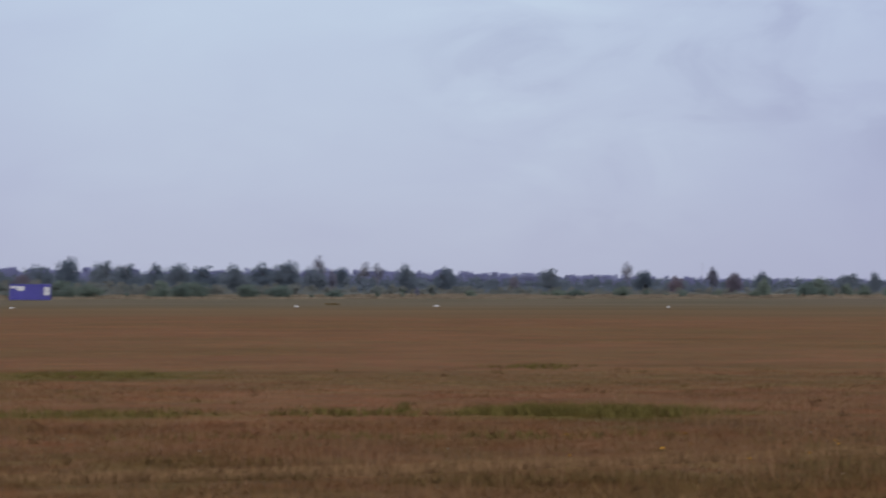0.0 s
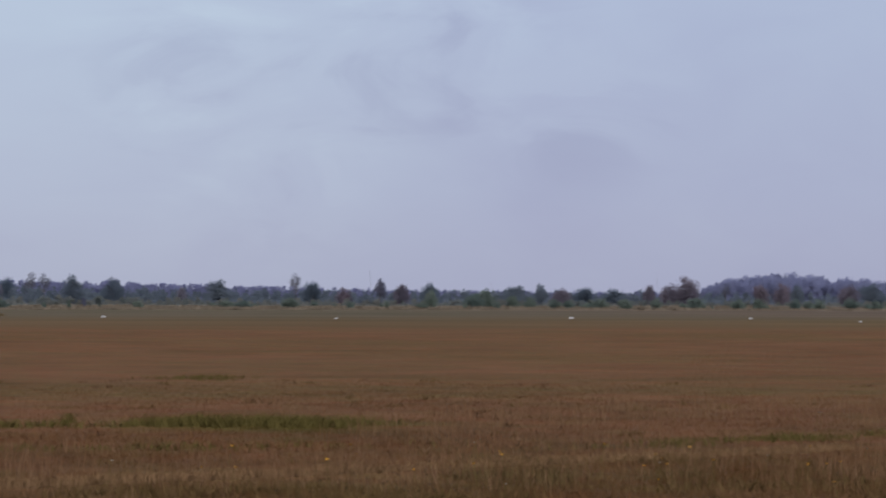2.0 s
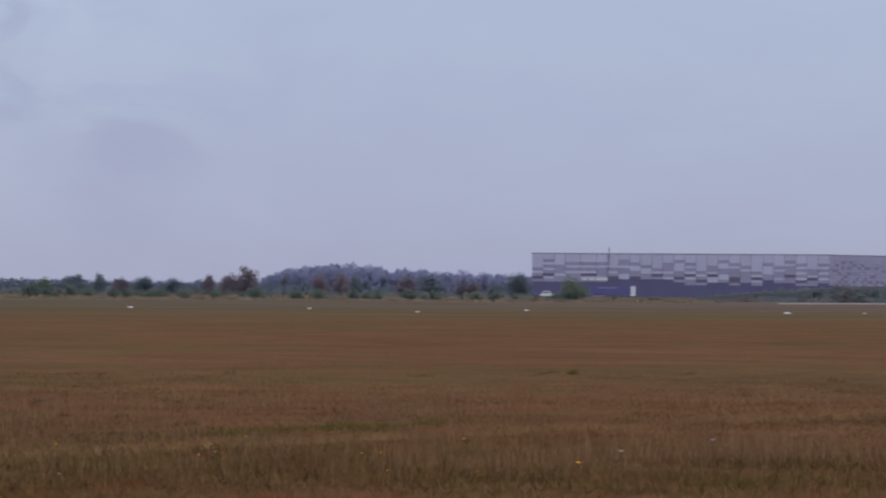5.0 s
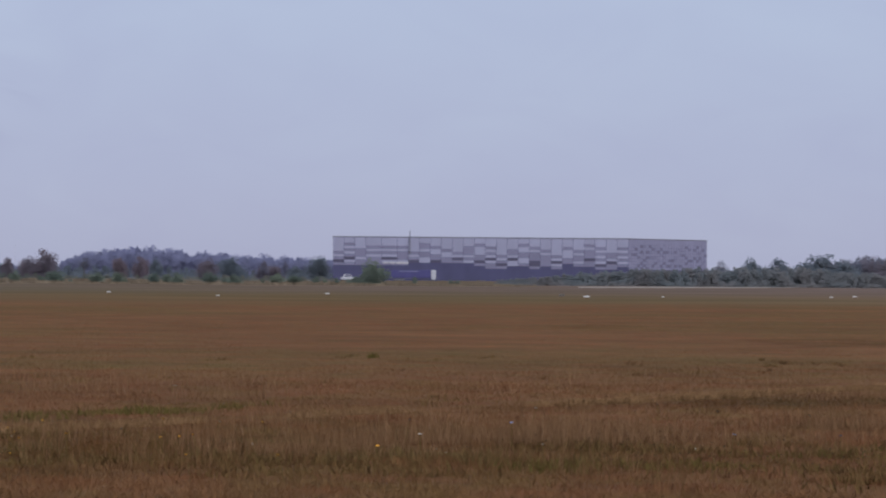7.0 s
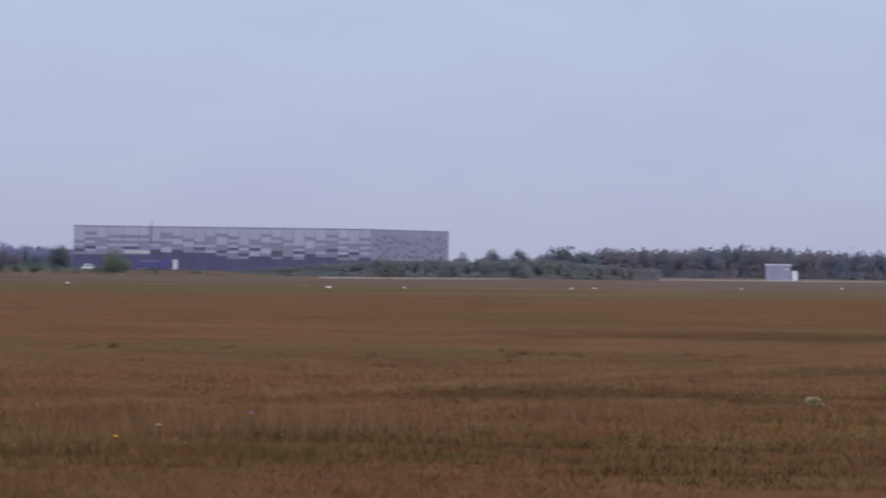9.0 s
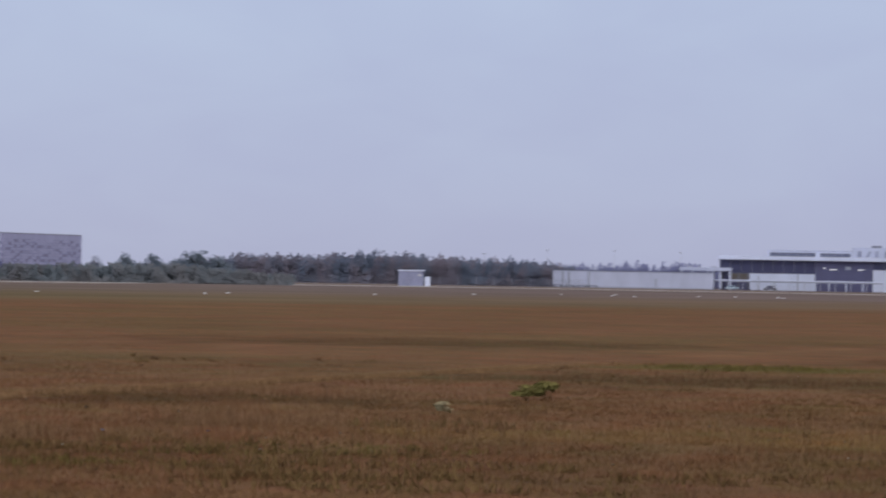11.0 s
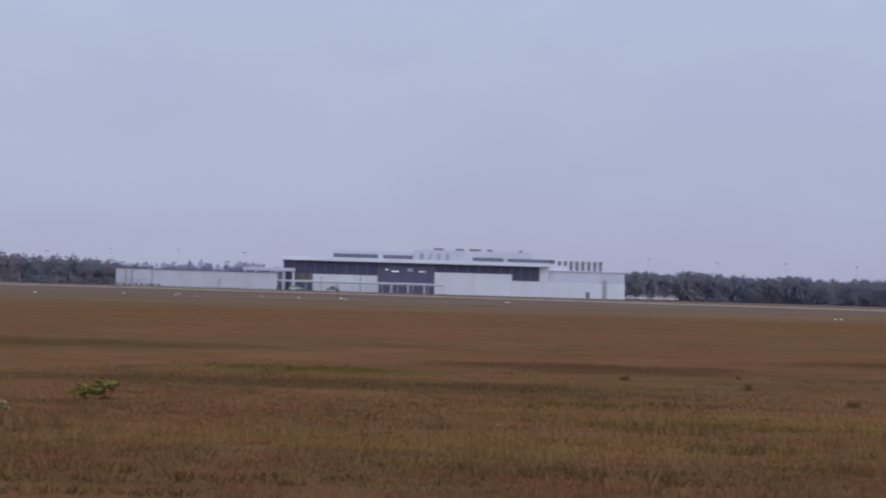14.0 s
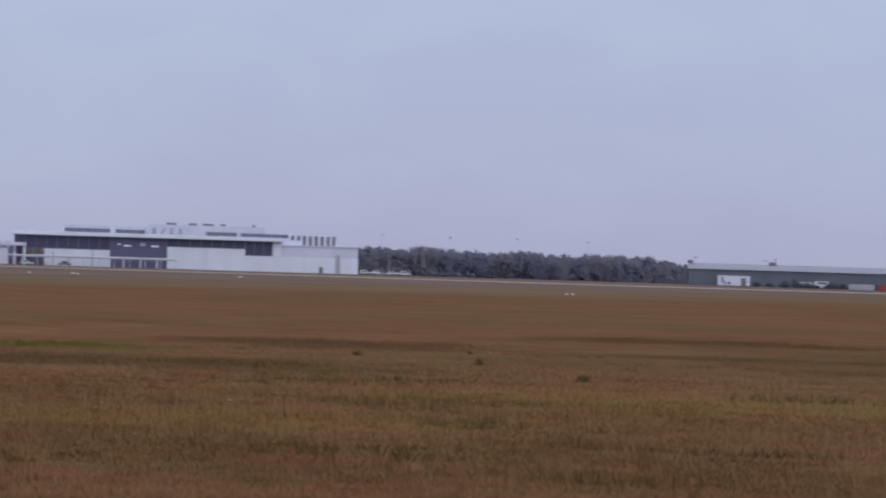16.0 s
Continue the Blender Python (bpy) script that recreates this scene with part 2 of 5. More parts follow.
def field_colour(n, l):
    """Land cover of the airfield by place: rust-brown dry grass, olive patches, a greener mown verge farther out."""
    pos = n.new("ShaderNodeNewGeometry").outputs["Position"]
    xyz = n.new("ShaderNodeSeparateXYZ")
    l.new(pos, xyz.inputs[0])
    broad = noise_node(n, l, 0.06, 4, 0.6)
    mid = noise_node(n, l, 0.42, 5, 0.6)
    fine = noise_node(n, l, 3.0, 4, 0.65)
    rust = ramp(n, l, mid, (0.30, (0.1110, 0.0555, 0.0282)), (0.5, (0.1310, 0.0660, 0.0330)), (0.70, (0.1500, 0.0783, 0.0395)))
    olive = ramp(n, l, fine, (0.3, (0.0844, 0.0537, 0.0227)), (0.7, (0.1255, 0.0805, 0.0352)))
    col = blend(n, l, "MIX", ramp(n, l, broad, (0.45, (0, 0, 0)), (0.63, (0.7, 0.7, 0.7))), rust, olive)
    # straw-yellow and red-brown plants stand mixed
    mixed = ramp(n, l, noise_node(n, l, 1.1, 4, 0.7), (0.36, (1.07, 0.93, 0.90)), (0.5, (1, 1, 1)), (0.64, (0.95, 1.09, 0.94)))
    col = blend(n, l, "MULTIPLY", 1.0, col, mixed)
    grain = ramp(n, l, fine, (0.3, (0.9, 0.9, 0.9)), (0.7, (1.1, 1.1, 1.1)))
    col = blend(n, l, "MULTIPLY", 1.0, col, grain)
    # long faint streaks where the stand is thinner or denser
    streak = ramp(n, l, noise_node(n, l, 0.16, 6, 0.68), (0.36, (0.86, 0.875, 0.86)), (0.5, (0.985, 0.985, 0.975)), (0.64, (1.075, 1.07, 1.06)))
    col = blend(n, l, "MULTIPLY", 1.0, col, streak)
    # tussocks of duller, older growth
    old = ramp(n, l, noise_node(n, l, 0.75, 3, 0.6), (0.53, (1, 1, 1)), (0.70, (0.85, 0.90, 0.85)))
    col = blend(n, l, "MULTIPLY", 1.0, col, old)
    # stands of darker stems and of green grass, each with a soft edge
    for (cx, cy, rx, ry, turn), tint in STANDS:
        spot, size, fade = n.new("ShaderNodeMapping"), n.new("ShaderNodeVectorMath"), n.new("ShaderNodeMapRange")
        spot.vector_type, size.operation, fade.interpolation_type = "TEXTURE", "LENGTH", "SMOOTHSTEP"
        spot.inputs["Location"].default_value, spot.inputs["Rotation"].default_value = (cx, cy, 0), (0, 0, radians(turn))
        spot.inputs["Scale"].default_value = (rx, ry, 50)
        l.new(pos, spot.inputs[0])
        l.new(spot.outputs[0], size.inputs[0])
        edge = sums(n, l, "ADD", size.outputs["Value"], sums(n, l, "MULTIPLY", sums(n, l, "SUBTRACT", mid, 0.5), 1.6))
        l.new(edge, fade.inputs["Value"])
        fade.inputs["From Min"].default_value, fade.inputs["From Max"].default_value = 0.35, 1.15
        fade.inputs["To Min"].default_value, fade.inputs["To Max"].default_value = 1.0, 0.0
        col = blend(n, l, "MULTIPLY", fade.outputs[0], col, tint)
    # an old wheel track where the grass is thin and pale
    side = sums(n, l, "ABSOLUTE", sums(n, l, "SUBTRACT", sums(n, l, "SUBTRACT", xyz.outputs["Y"], 26.9), sums(n, l, "MULTIPLY", xyz.outputs["X"], 0.78)))
    worn = n.new("ShaderNodeMapRange")
    worn.inputs["From Min"].default_value, worn.inputs["From Max"].default_value = 0.15, 0.75
    worn.inputs["To Min"].default_value, worn.inputs["To Max"].default_value = 0.55, 0.0
    l.new(side, worn.inputs["Value"])
    col = blend(n, l, "MULTIPLY", sums(n, l, "MULTIPLY", worn.outputs[0], mid), col, (1.28, 1.30, 1.22, 1))
    # the verge begins along a line roughly parallel to the runway, with a ragged edge
    far = sums(n, l, "ADD", xyz.outputs["Y"], sums(n, l, "MULTIPLY", xyz.outputs["X"], 0.08))
    far = sums(n, l, "ADD", far, sums(n, l, "MULTIPLY", noise_node(n, l, 0.03, 3), 26.0))
    far = sums(n, l, "ADD", far, sums(n, l, "MULTIPLY", noise_node(n, l, 0.14, 4, 0.7), 26.0))
    drift = noise_node(n, l, 0.055, 5, 0.62, (0.6, 1.0, 1.0))
    verge = ramp(n, l, drift, (0.36, (0.0720, 0.0575, 0.0250)), (0.5, (0.0960, 0.0735, 0.0340)), (0.64, (0.1220, 0.0880, 0.0430)))
    side_on = n.new("ShaderNodeMapRange")
    side_on.inputs["From Min"].default_value, side_on.inputs["From Max"].default_value = 60, 150
    l.new(xyz.outputs["X"], side_on.inputs["Value"])
    verge = blend(n, l, "MIX", side_on.outputs[0], verge, ramp(n, l, drift, (0.36, (0.1020, 0.0690, 0.0400)), (0.64, (0.1400, 0.0930, 0.0600))))
    west = n.new("ShaderNodeMapRange")
    west.inputs["From Min"].default_value, west.inputs["From Max"].default_value = 95, 35
    l.new(xyz.outputs["X"], west.inputs["Value"])
    verge = blend(n, l, "MIX", west.outputs[0], verge, ramp(n, l, drift, (0.36, (0.0860, 0.0590, 0.0280)), (0.64, (0.1220, 0.0780, 0.0390))))
    mask = n.new("ShaderNodeMapRange")
    mask.inputs["From Min"].default_value, mask.inputs["From Max"].default_value = 192, 222
    l.new(far, mask.inputs["Value"])
    col = blend(n, l, "MIX", mask.outputs[0], col, verge)
    mown = ramp(n, l, drift, (0.36, (0.0864, 0.0675, 0.0442)), (0.64, (0.1296, 0.0925, 0.0680)))
    east = n.new("ShaderNodeMapRange")
    east.inputs["From Min"].default_value, east.inputs["From Max"].default_value = 90, 240
    l.new(xyz.outputs["X"], east.inputs["Value"])
    mown = blend(n, l, "MIX", east.outputs[0], mown, ramp(n, l, drift, (0.36, (0.1008, 0.0732, 0.0600)), (0.64, (0.1392, 0.1049, 0.0900))))
    mown = blend(n, l, "MIX", west.outputs[0], mown, ramp(n, l, drift, (0.36, (0.0760, 0.0660, 0.0400)), (0.64, (0.1130, 0.0890, 0.0570))))
    mask2 = n.new("ShaderNodeMapRange")
    mask2.inputs["From Min"].default_value, mask2.inputs["From Max"].default_value = 262, 340
    l.new(far, mask2.inputs["Value"])
    return blend(n, l, "MIX", mask2.outputs[0], col, mown)


def make_ground():
    m, n, l, b = nodes_of("field_soil_and_grass")
    l.new(blend(n, l, "MULTIPLY", 1.0, field_colour(n, l), (0.96, 0.95, 0.98, 1)), b.inputs["Base Color"])
    b.inputs["Roughness"].default_value, b.inputs["Specular IOR Level"].default_value = 0.95, 0.012
    bump(n, l, b, noise_node(n, l, 2.2, 5), 0.25, 0.03)
    return m


def make_grass(name, tint=None):
    m, n, l, b = nodes_of(name)
    island = n.new("ShaderNodeNewGeometry").outputs["Random Per Island"]
    if tint:
        col = ramp(n, l, island, (0, tint[0]), (1, tint[1]))
    else:
        straw = ramp(n, l, island, (0.0, (1.36, 1.34, 1.32)), (0.55, (1.44, 1.42, 1.40)), (0.92, (1.54, 1.52, 1.47)), (1.0, (1.66, 1.65, 1.62)))
        col = blend(n, l, "MULTIPLY", 1.0, field_colour(n, l), straw)
    l.new(col, b.inputs["Base Color"])
    b.inputs["Roughness"].default_value, b.inputs["Specular IOR Level"].default_value = 0.9, 0.0
    l.new(soften_normal(n, l, (0, 0, 2.6)), b.inputs["Normal"])
    return m


M_GROUND = make_ground()
M_GRASS = make_grass("dry_grass_blades")
M_GREEN = make_grass("green_grass_blades", ((0.110, 0.086, 0.027), (0.149, 0.117, 0.038)))
M_OLIVE = make_grass("olive_grass_blades", ((0.118, 0.074, 0.030), (0.172, 0.108, 0.045)))
M_REED = make_grass("russet_stems", ((0.179, 0.095, 0.046), (0.278, 0.162, 0.090)))
M_DARKSTEM = make_grass("dark_brown_stems", ((0.116, 0.063, 0.034), (0.168, 0.093, 0.050)))
M_WEED = make_grass("dark_weed_leaves", ((0.124, 0.083, 0.036), (0.172, 0.114, 0.048)))
M_PALE = make_grass("pale_thistle_leaves", ((0.330, 0.275, 0.155), (0.440, 0.365, 0.220)))
M_SEED = make_grass("dead_seed_heads", ((0.042, 0.030, 0.018), (0.075, 0.052, 0.030)))
M_FRESH = make_grass("fresh_green_leaves", ((0.166, 0.146, 0.046), (0.230, 0.196, 0.068)))
M_TAN = make_grass("trodden_tan_grass", ((0.205, 0.118, 0.056), (0.330, 0.198, 0.100)))
M_STRAW = make_grass("pale_reed_and_straw", ((0.178, 0.142, 0.102), (0.275, 0.218, 0.158)))
M_YELLOW = painted("yellow_petals", (0.75, 0.36, 0.02), 0.6)
M_BLUEFLOWER = painted("blue_petals", (0.17, 0.18, 0.28), 0.6)
M_CREAM = painted("cream_petals", (0.34, 0.30, 0.24), 0.6)
M_RUNWAY = painted("worn_concrete", (0.285, 0.248, 0.215), 0.9, 0, 0.10, 0.05)
# the whites have the day's bluish cast mixed into their base colour
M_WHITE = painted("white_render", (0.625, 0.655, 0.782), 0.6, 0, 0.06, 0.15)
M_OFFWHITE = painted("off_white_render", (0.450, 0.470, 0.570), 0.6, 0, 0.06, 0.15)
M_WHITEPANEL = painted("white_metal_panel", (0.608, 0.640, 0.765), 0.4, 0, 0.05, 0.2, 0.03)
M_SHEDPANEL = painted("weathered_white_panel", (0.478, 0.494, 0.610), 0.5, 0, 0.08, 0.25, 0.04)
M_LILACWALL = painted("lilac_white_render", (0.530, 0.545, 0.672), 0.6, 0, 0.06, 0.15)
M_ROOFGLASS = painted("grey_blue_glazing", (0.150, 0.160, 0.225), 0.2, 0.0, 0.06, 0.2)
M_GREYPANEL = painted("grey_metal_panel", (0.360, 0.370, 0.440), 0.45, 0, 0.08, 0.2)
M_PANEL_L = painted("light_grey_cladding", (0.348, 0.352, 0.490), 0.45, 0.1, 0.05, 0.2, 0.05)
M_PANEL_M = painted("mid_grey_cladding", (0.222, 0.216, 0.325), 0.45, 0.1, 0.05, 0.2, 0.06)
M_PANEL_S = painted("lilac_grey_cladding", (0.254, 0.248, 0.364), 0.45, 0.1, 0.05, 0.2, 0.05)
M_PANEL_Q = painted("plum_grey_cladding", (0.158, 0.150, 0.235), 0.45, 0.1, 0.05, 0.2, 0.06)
M_PANEL_D = painted("charcoal_cladding", (0.084, 0.078, 0.134), 0.45, 0.1, 0.05, 0.2, 0.08)
M_NAVY = painted("navy_plinth_cladding", (0.070, 0.070, 0.158), 0.5, 0.0, 0.10, 0.2)
# dark glass and slate lifted towards blue, with distance haze mixed in
M_GLASSDARK = painted("dark_glazing", (0.064, 0.064, 0.130), 0.2, 0.0, 0.06, 0.2)
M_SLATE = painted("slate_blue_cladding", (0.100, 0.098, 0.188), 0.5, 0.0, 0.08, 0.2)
M_FRAME = painted("grey_frame", (0.162, 0.162, 0.196), 0.5)
M_ROOFGREY = painted("roof_membrane", (0.205, 0.216, 0.280), 0.7, 0, 0.08, 0.1)
M_HANGAR = painted("grey_green_sheeting", (0.118, 0.132, 0.168), 0.6, 0.1, 0.10, 0.2)
M_BLUE = painted("blue_container_paint", (0.044, 0.038, 0.255), 0.45, 0, 0.10, 0.8)
M_TRAILER = painted("blue_tarpaulin", (0.068, 0.064, 0.205), 0.6, 0, 0.08, 0.5)
M_SIGN = painted("faded_sign_paint", (0.27, 0.28, 0.36), 0.6)
M_LABEL = painted("white_label", (0.560, 0.544, 0.560), 0.5)
M_RED = painted("red_container_paint", (0.28, 0.05, 0.06), 0.5)
M_STEEL = painted("galvanised_steel", (0.483, 0.494, 0.552), 0.5, 0.2)
M_TIMBER = painted("ochre_boards", (0.140, 0.118, 0.105), 0.7)
M_BLACK = painted("black_rubber", (0.02, 0.02, 0.02), 0.8)
M_BODYWHITE = painted("white_car_paint", (0.52, 0.53, 0.58), 0.25, 0, 0.03)
M_BODYTEAL = painted("pale_blue_car_paint", (0.40, 0.50, 0.56), 0.25, 0, 0.03)
M_CONCRETE = painted("white_painted_concrete", (0.50, 0.495, 0.49), 0.7, 0, 0.08, 3.0)
M_BARK = painted("grey_bark", (0.16, 0.145, 0.14), 0.9, 0, 0.25, 2.0)
# lighter and bluer than plain leaves: distance haze is mixed into these colours
M_LEAF_GREEN = foliage("hazed_green_leaves", (0.102, 0.138, 0.116), (0.130, 0.165, 0.130), 0.0)
M_LEAF_DARK = foliage("hazed_dark_leaves", (0.090, 0.116, 0.152), (0.106, 0.133, 0.167), 0.0)
M_LEAF_RED = foliage("hazed_rust_leaves", (0.128, 0.110, 0.148), (0.152, 0.121, 0.152), 0.0)
M_LEAF_PINE = foliage("hazed_pine_needles", (0.136, 0.142, 0.218), (0.168, 0.157, 0.206), 0.0)
M_LEAF_FAR = foliage("hazed_far_leaves", (0.157, 0.165, 0.300), (0.171, 0.178, 0.316), 0.0)
M_LEAF_HILL = foliage("hazed_hill_leaves", (0.189, 0.199, 0.330), (0.206, 0.217, 0.348), 0.0)
M_LEAF_HEDGE = foliage("hazed_hedge_leaves", (0.118, 0.141, 0.160), (0.148, 0.148, 0.158), 0.0)
M_LEAF_MIXED = foliage("hazed_autumn_leaves", (0.126, 0.148, 0.205), (0.195, 0.160, 0.196), 0.0)
M_TWIG = foliage("hazed_twigs", (0.110, 0.114, 0.155), (0.132, 0.136, 0.178), 0.0)
M_LEAF_SCRUB = foliage("hazed_scrub_leaves", (0.108, 0.126, 0.122), (0.140, 0.142, 0.128), 0.0)


def make_lamp():
    m, n, l, b = nodes_of("lit_ceiling_lamp")
    b.inputs["Emission Color"].default_value = (1, 0.97, 0.95, 1)
    b.inputs["Emission Strength"].default_value = 0.6
    return m


M_LAMP = make_lamp()


# ---- building helpers ----
def site(bearing, distance, turn=0.0, z=0.0):
    """A place on the airfield: local x to the right as seen from the middle of the field, local y away from it."""
    a = radians(bearing)
    return pose(distance * math.sin(a), distance * math.cos(a), z, 0, 0, -bearing + turn)


def thing(name, m, label, category, group="", kind=""):
    ob = new(name)
    ob.empty_display_size = 0.3
    ob.matrix_basis = m
    return tagged(ob, label, category, group, kind)


def finish(name, bm, material):
    me = bpy.data.meshes.new(name)
    bm.to_mesh(me)
    bm.free()
    me.materials.append(material)
    return me


def part(name, bm, material, parent, label=""):
    """Links a bmesh as one mesh object under a thing or a part."""
    ob = new(name, finish(name, bm, material))
    ob.parent = parent
    return tagged(ob, label)


def piece(name, me, parent, m):
    ob = new(name, me)
    ob.parent = parent
    ob.matrix_basis = m
    return ob


def box(bm, x0, x1, y0, y1, z0, z1, bevel=0.0):
    made = bmesh.ops.create_cube(bm, size=1.0, matrix=Matrix.LocRotScale(((x0 + x1) / 2, (y0 + y1) / 2, (z0 + z1) / 2), None, (x1 - x0, y1 - y0, z1 - z0)))
    if bevel:
        edges = list({e for v in made["verts"] for e in v.link_edges})
        bmesh.ops.bevel(bm, geom=edges, offset=bevel, segments=2, affect="EDGES", profile=0.6)
    return bm


def rod(bm, a, b, r0, r1, sides=7):
    a, b = Vector(a), Vector(b)
    way = b - a
    m = Matrix.Translation((a + b) / 2) @ way.to_track_quat("Z", "Y").to_matrix().to_4x4()
    bmesh.ops.create_cone(bm, cap_ends=True, segments=sides, radius1=r0, radius2=r1, depth=way.length, matrix=m)
    return bm


def B(*args, bevel=0.0):
    return box(bmesh.new(), *args, bevel=bevel)


def flat_mesh(name, corners, material):
    """One mesh from an array of separate faces: count x corners x 3."""
    k, c = corners.shape[:2]
    me = bpy.data.meshes.new(name)
    me.vertices.add(k * c)
    me.vertices.foreach_set("co", np.ascontiguousarray(corners, dtype=np.float32).ravel())
    me.loops.add(k * c)
    me.loops.foreach_set("vertex_index", np.arange(k * c, dtype=np.int32))
    me.polygons.add(k)
    me.polygons.foreach_set("loop_start", np.arange(0, k * c, c, dtype=np.int32))
    me.update(calc_edges=True)
    me.materials.append(material)
    return me


def lattice(x, y, size, seed):
    """Smooth value noise from 0 to 1 over arrays of places."""
    u, v = np.asarray(x) / size, np.asarray(y) / size
    i, j = np.floor(u).astype(np.int64), np.floor(v).astype(np.int64)
    a, b = u - i, v - j
    a, b = a * a * (3 - 2 * a), b * b * (3 - 2 * b)

    def value(p, q):
        h = np.sin(p * 127.1 + q * 311.7 + seed * 74.7) * 43758.5453
        return h - np.floor(h)

    return (value(i, j) * (1 - a) + value(i + 1, j) * a) * (1 - b) + (value(i, j + 1) * (1 - a) + value(i + 1, j + 1) * a) * b


def leaf_faces(rng, centres, size, way=(0, 0, 0.4), ragged=1.0):
    """Small four-cornered leaf clumps, more or less turned to the open light that comes from one way."""
    k = len(centres)
    face = ragged * rng.normal(0, 1, (k, 3)) + np.asarray(way)
    face /= np.linalg.norm(face, axis=1)[:, None]
    a = np.cross(face, rng.normal(0, 1, (k, 3)))
    a /= np.linalg.norm(a, axis=1)[:, None]
    b = np.cross(face, a)
    s = (size * rng.uniform(0.55, 1.3, k))[:, None]
    return np.stack((centres - a * s - b * s * 0.6, centres + a * s - b * s * 0.7, centres + a * s * 0.8 + b * s * 0.6, centres - a * s * 0.7 + b * s * 0.8), 1)


# ---- ground ----
def ground_sheet():
    bm = bmesh.new()
    rings = [3, 8, 15, 24, 40, 65, 100, 160, 250, 400, 700, 1200, 2200, 4600]
    hub = bm.verts.new((0, 0, 0))
    last = None
    for r in rings:
        ring = [bm.verts.new((r * math.sin(k * math.tau / 120), r * math.cos(k * math.tau / 120), 0)) for k in range(120)]
        for k in range(120):
            nxt = (k + 1) % 120
            if last is None:
                bm.faces.new((hub, ring[nxt], ring[k]))
            else:
                bm.faces.new((last[k], last[nxt], ring[nxt], ring[k]))
        last = ring
    ob = new("ground", finish("ground", bm, M_GROUND))
    return tagged(ob, "flat airfield of rust-brown dry grass with olive patches", "ground", kind="structure")


ground_sheet()


def runway_strip():
    """The pale concrete strip that crosses before the buildings and bends round to the right."""
    line = [(169, 455), (205, 482), (247, 542), (300, 560), (348, 570), (374, 525), (389, 462), (392, 418), (398, 384), (425, 352), (520, 330)]
    bm = bmesh.new()
    near = [bm.verts.new((x, y, 0.03)) for x, y in line]
    far = [bm.verts.new((x * 1.085, y * 1.085, 0.03)) for x, y in line]
    for k in range(len(line) - 1):
        bm.faces.new((near[k], near[k + 1], far[k + 1], far[k]))
    ob = new("runway", finish("runway", bm, M_RUNWAY))
    tagged(ob, "pale worn concrete runway strip edged by grass", "runway", kind="structure")


runway_strip()


# ---- grass ----
def wedge_places(rng, near, far, count):
    """Random places over the field between two distances, within the part of it that is looked over."""
    a = np.radians(rng.uniform(-10.5, 53.0, count))
    r = np.sqrt(rng.uniform(near * near, far * far, count))
    return r * np.sin(a), r * np.cos(a)


def off_track(x, y):
    """Distance from the old wheel track that crosses the near field."""
    return np.abs((y - 26.9 - 0.78 * x) / 1.268)


def blades(rng, x, y, per, height, width, spread, lean):
    """Triangular blades in tufts: count*per x 3 x 3."""
    k = len(x) * per
    near_by = np.repeat(spread, per) if np.ndim(spread) else spread
    bx, by = np.repeat(x, per) + rng.normal(0, 1, k) * near_by, np.repeat(y, per) + rng.normal(0, 1, k) * near_by
    h = np.repeat(height, per) * rng.uniform(0.55, 1.12, k)
    turn = rng.uniform(0, math.tau, k)
    w = np.repeat(width, per) if np.ndim(width) else np.full(k, width)
    dx, dy = np.cos(turn) * w / 2, np.sin(turn) * w / 2
    to = rng.uniform(0, math.tau, k)
    tilt = h * rng.uniform(0.1, lean, k)
    v = np.empty((k, 3, 3), dtype=np.float32)
    v[:, 0] = np.stack((bx - dx, by - dy, np.full(k, -0.02)), 1)
    v[:, 1] = np.stack((bx + dx, by + dy, np.full(k, -0.02)), 1)
    v[:, 2] = np.stack((bx + np.cos(to) * tilt, by + np.sin(to) * tilt, h), 1)
    return v


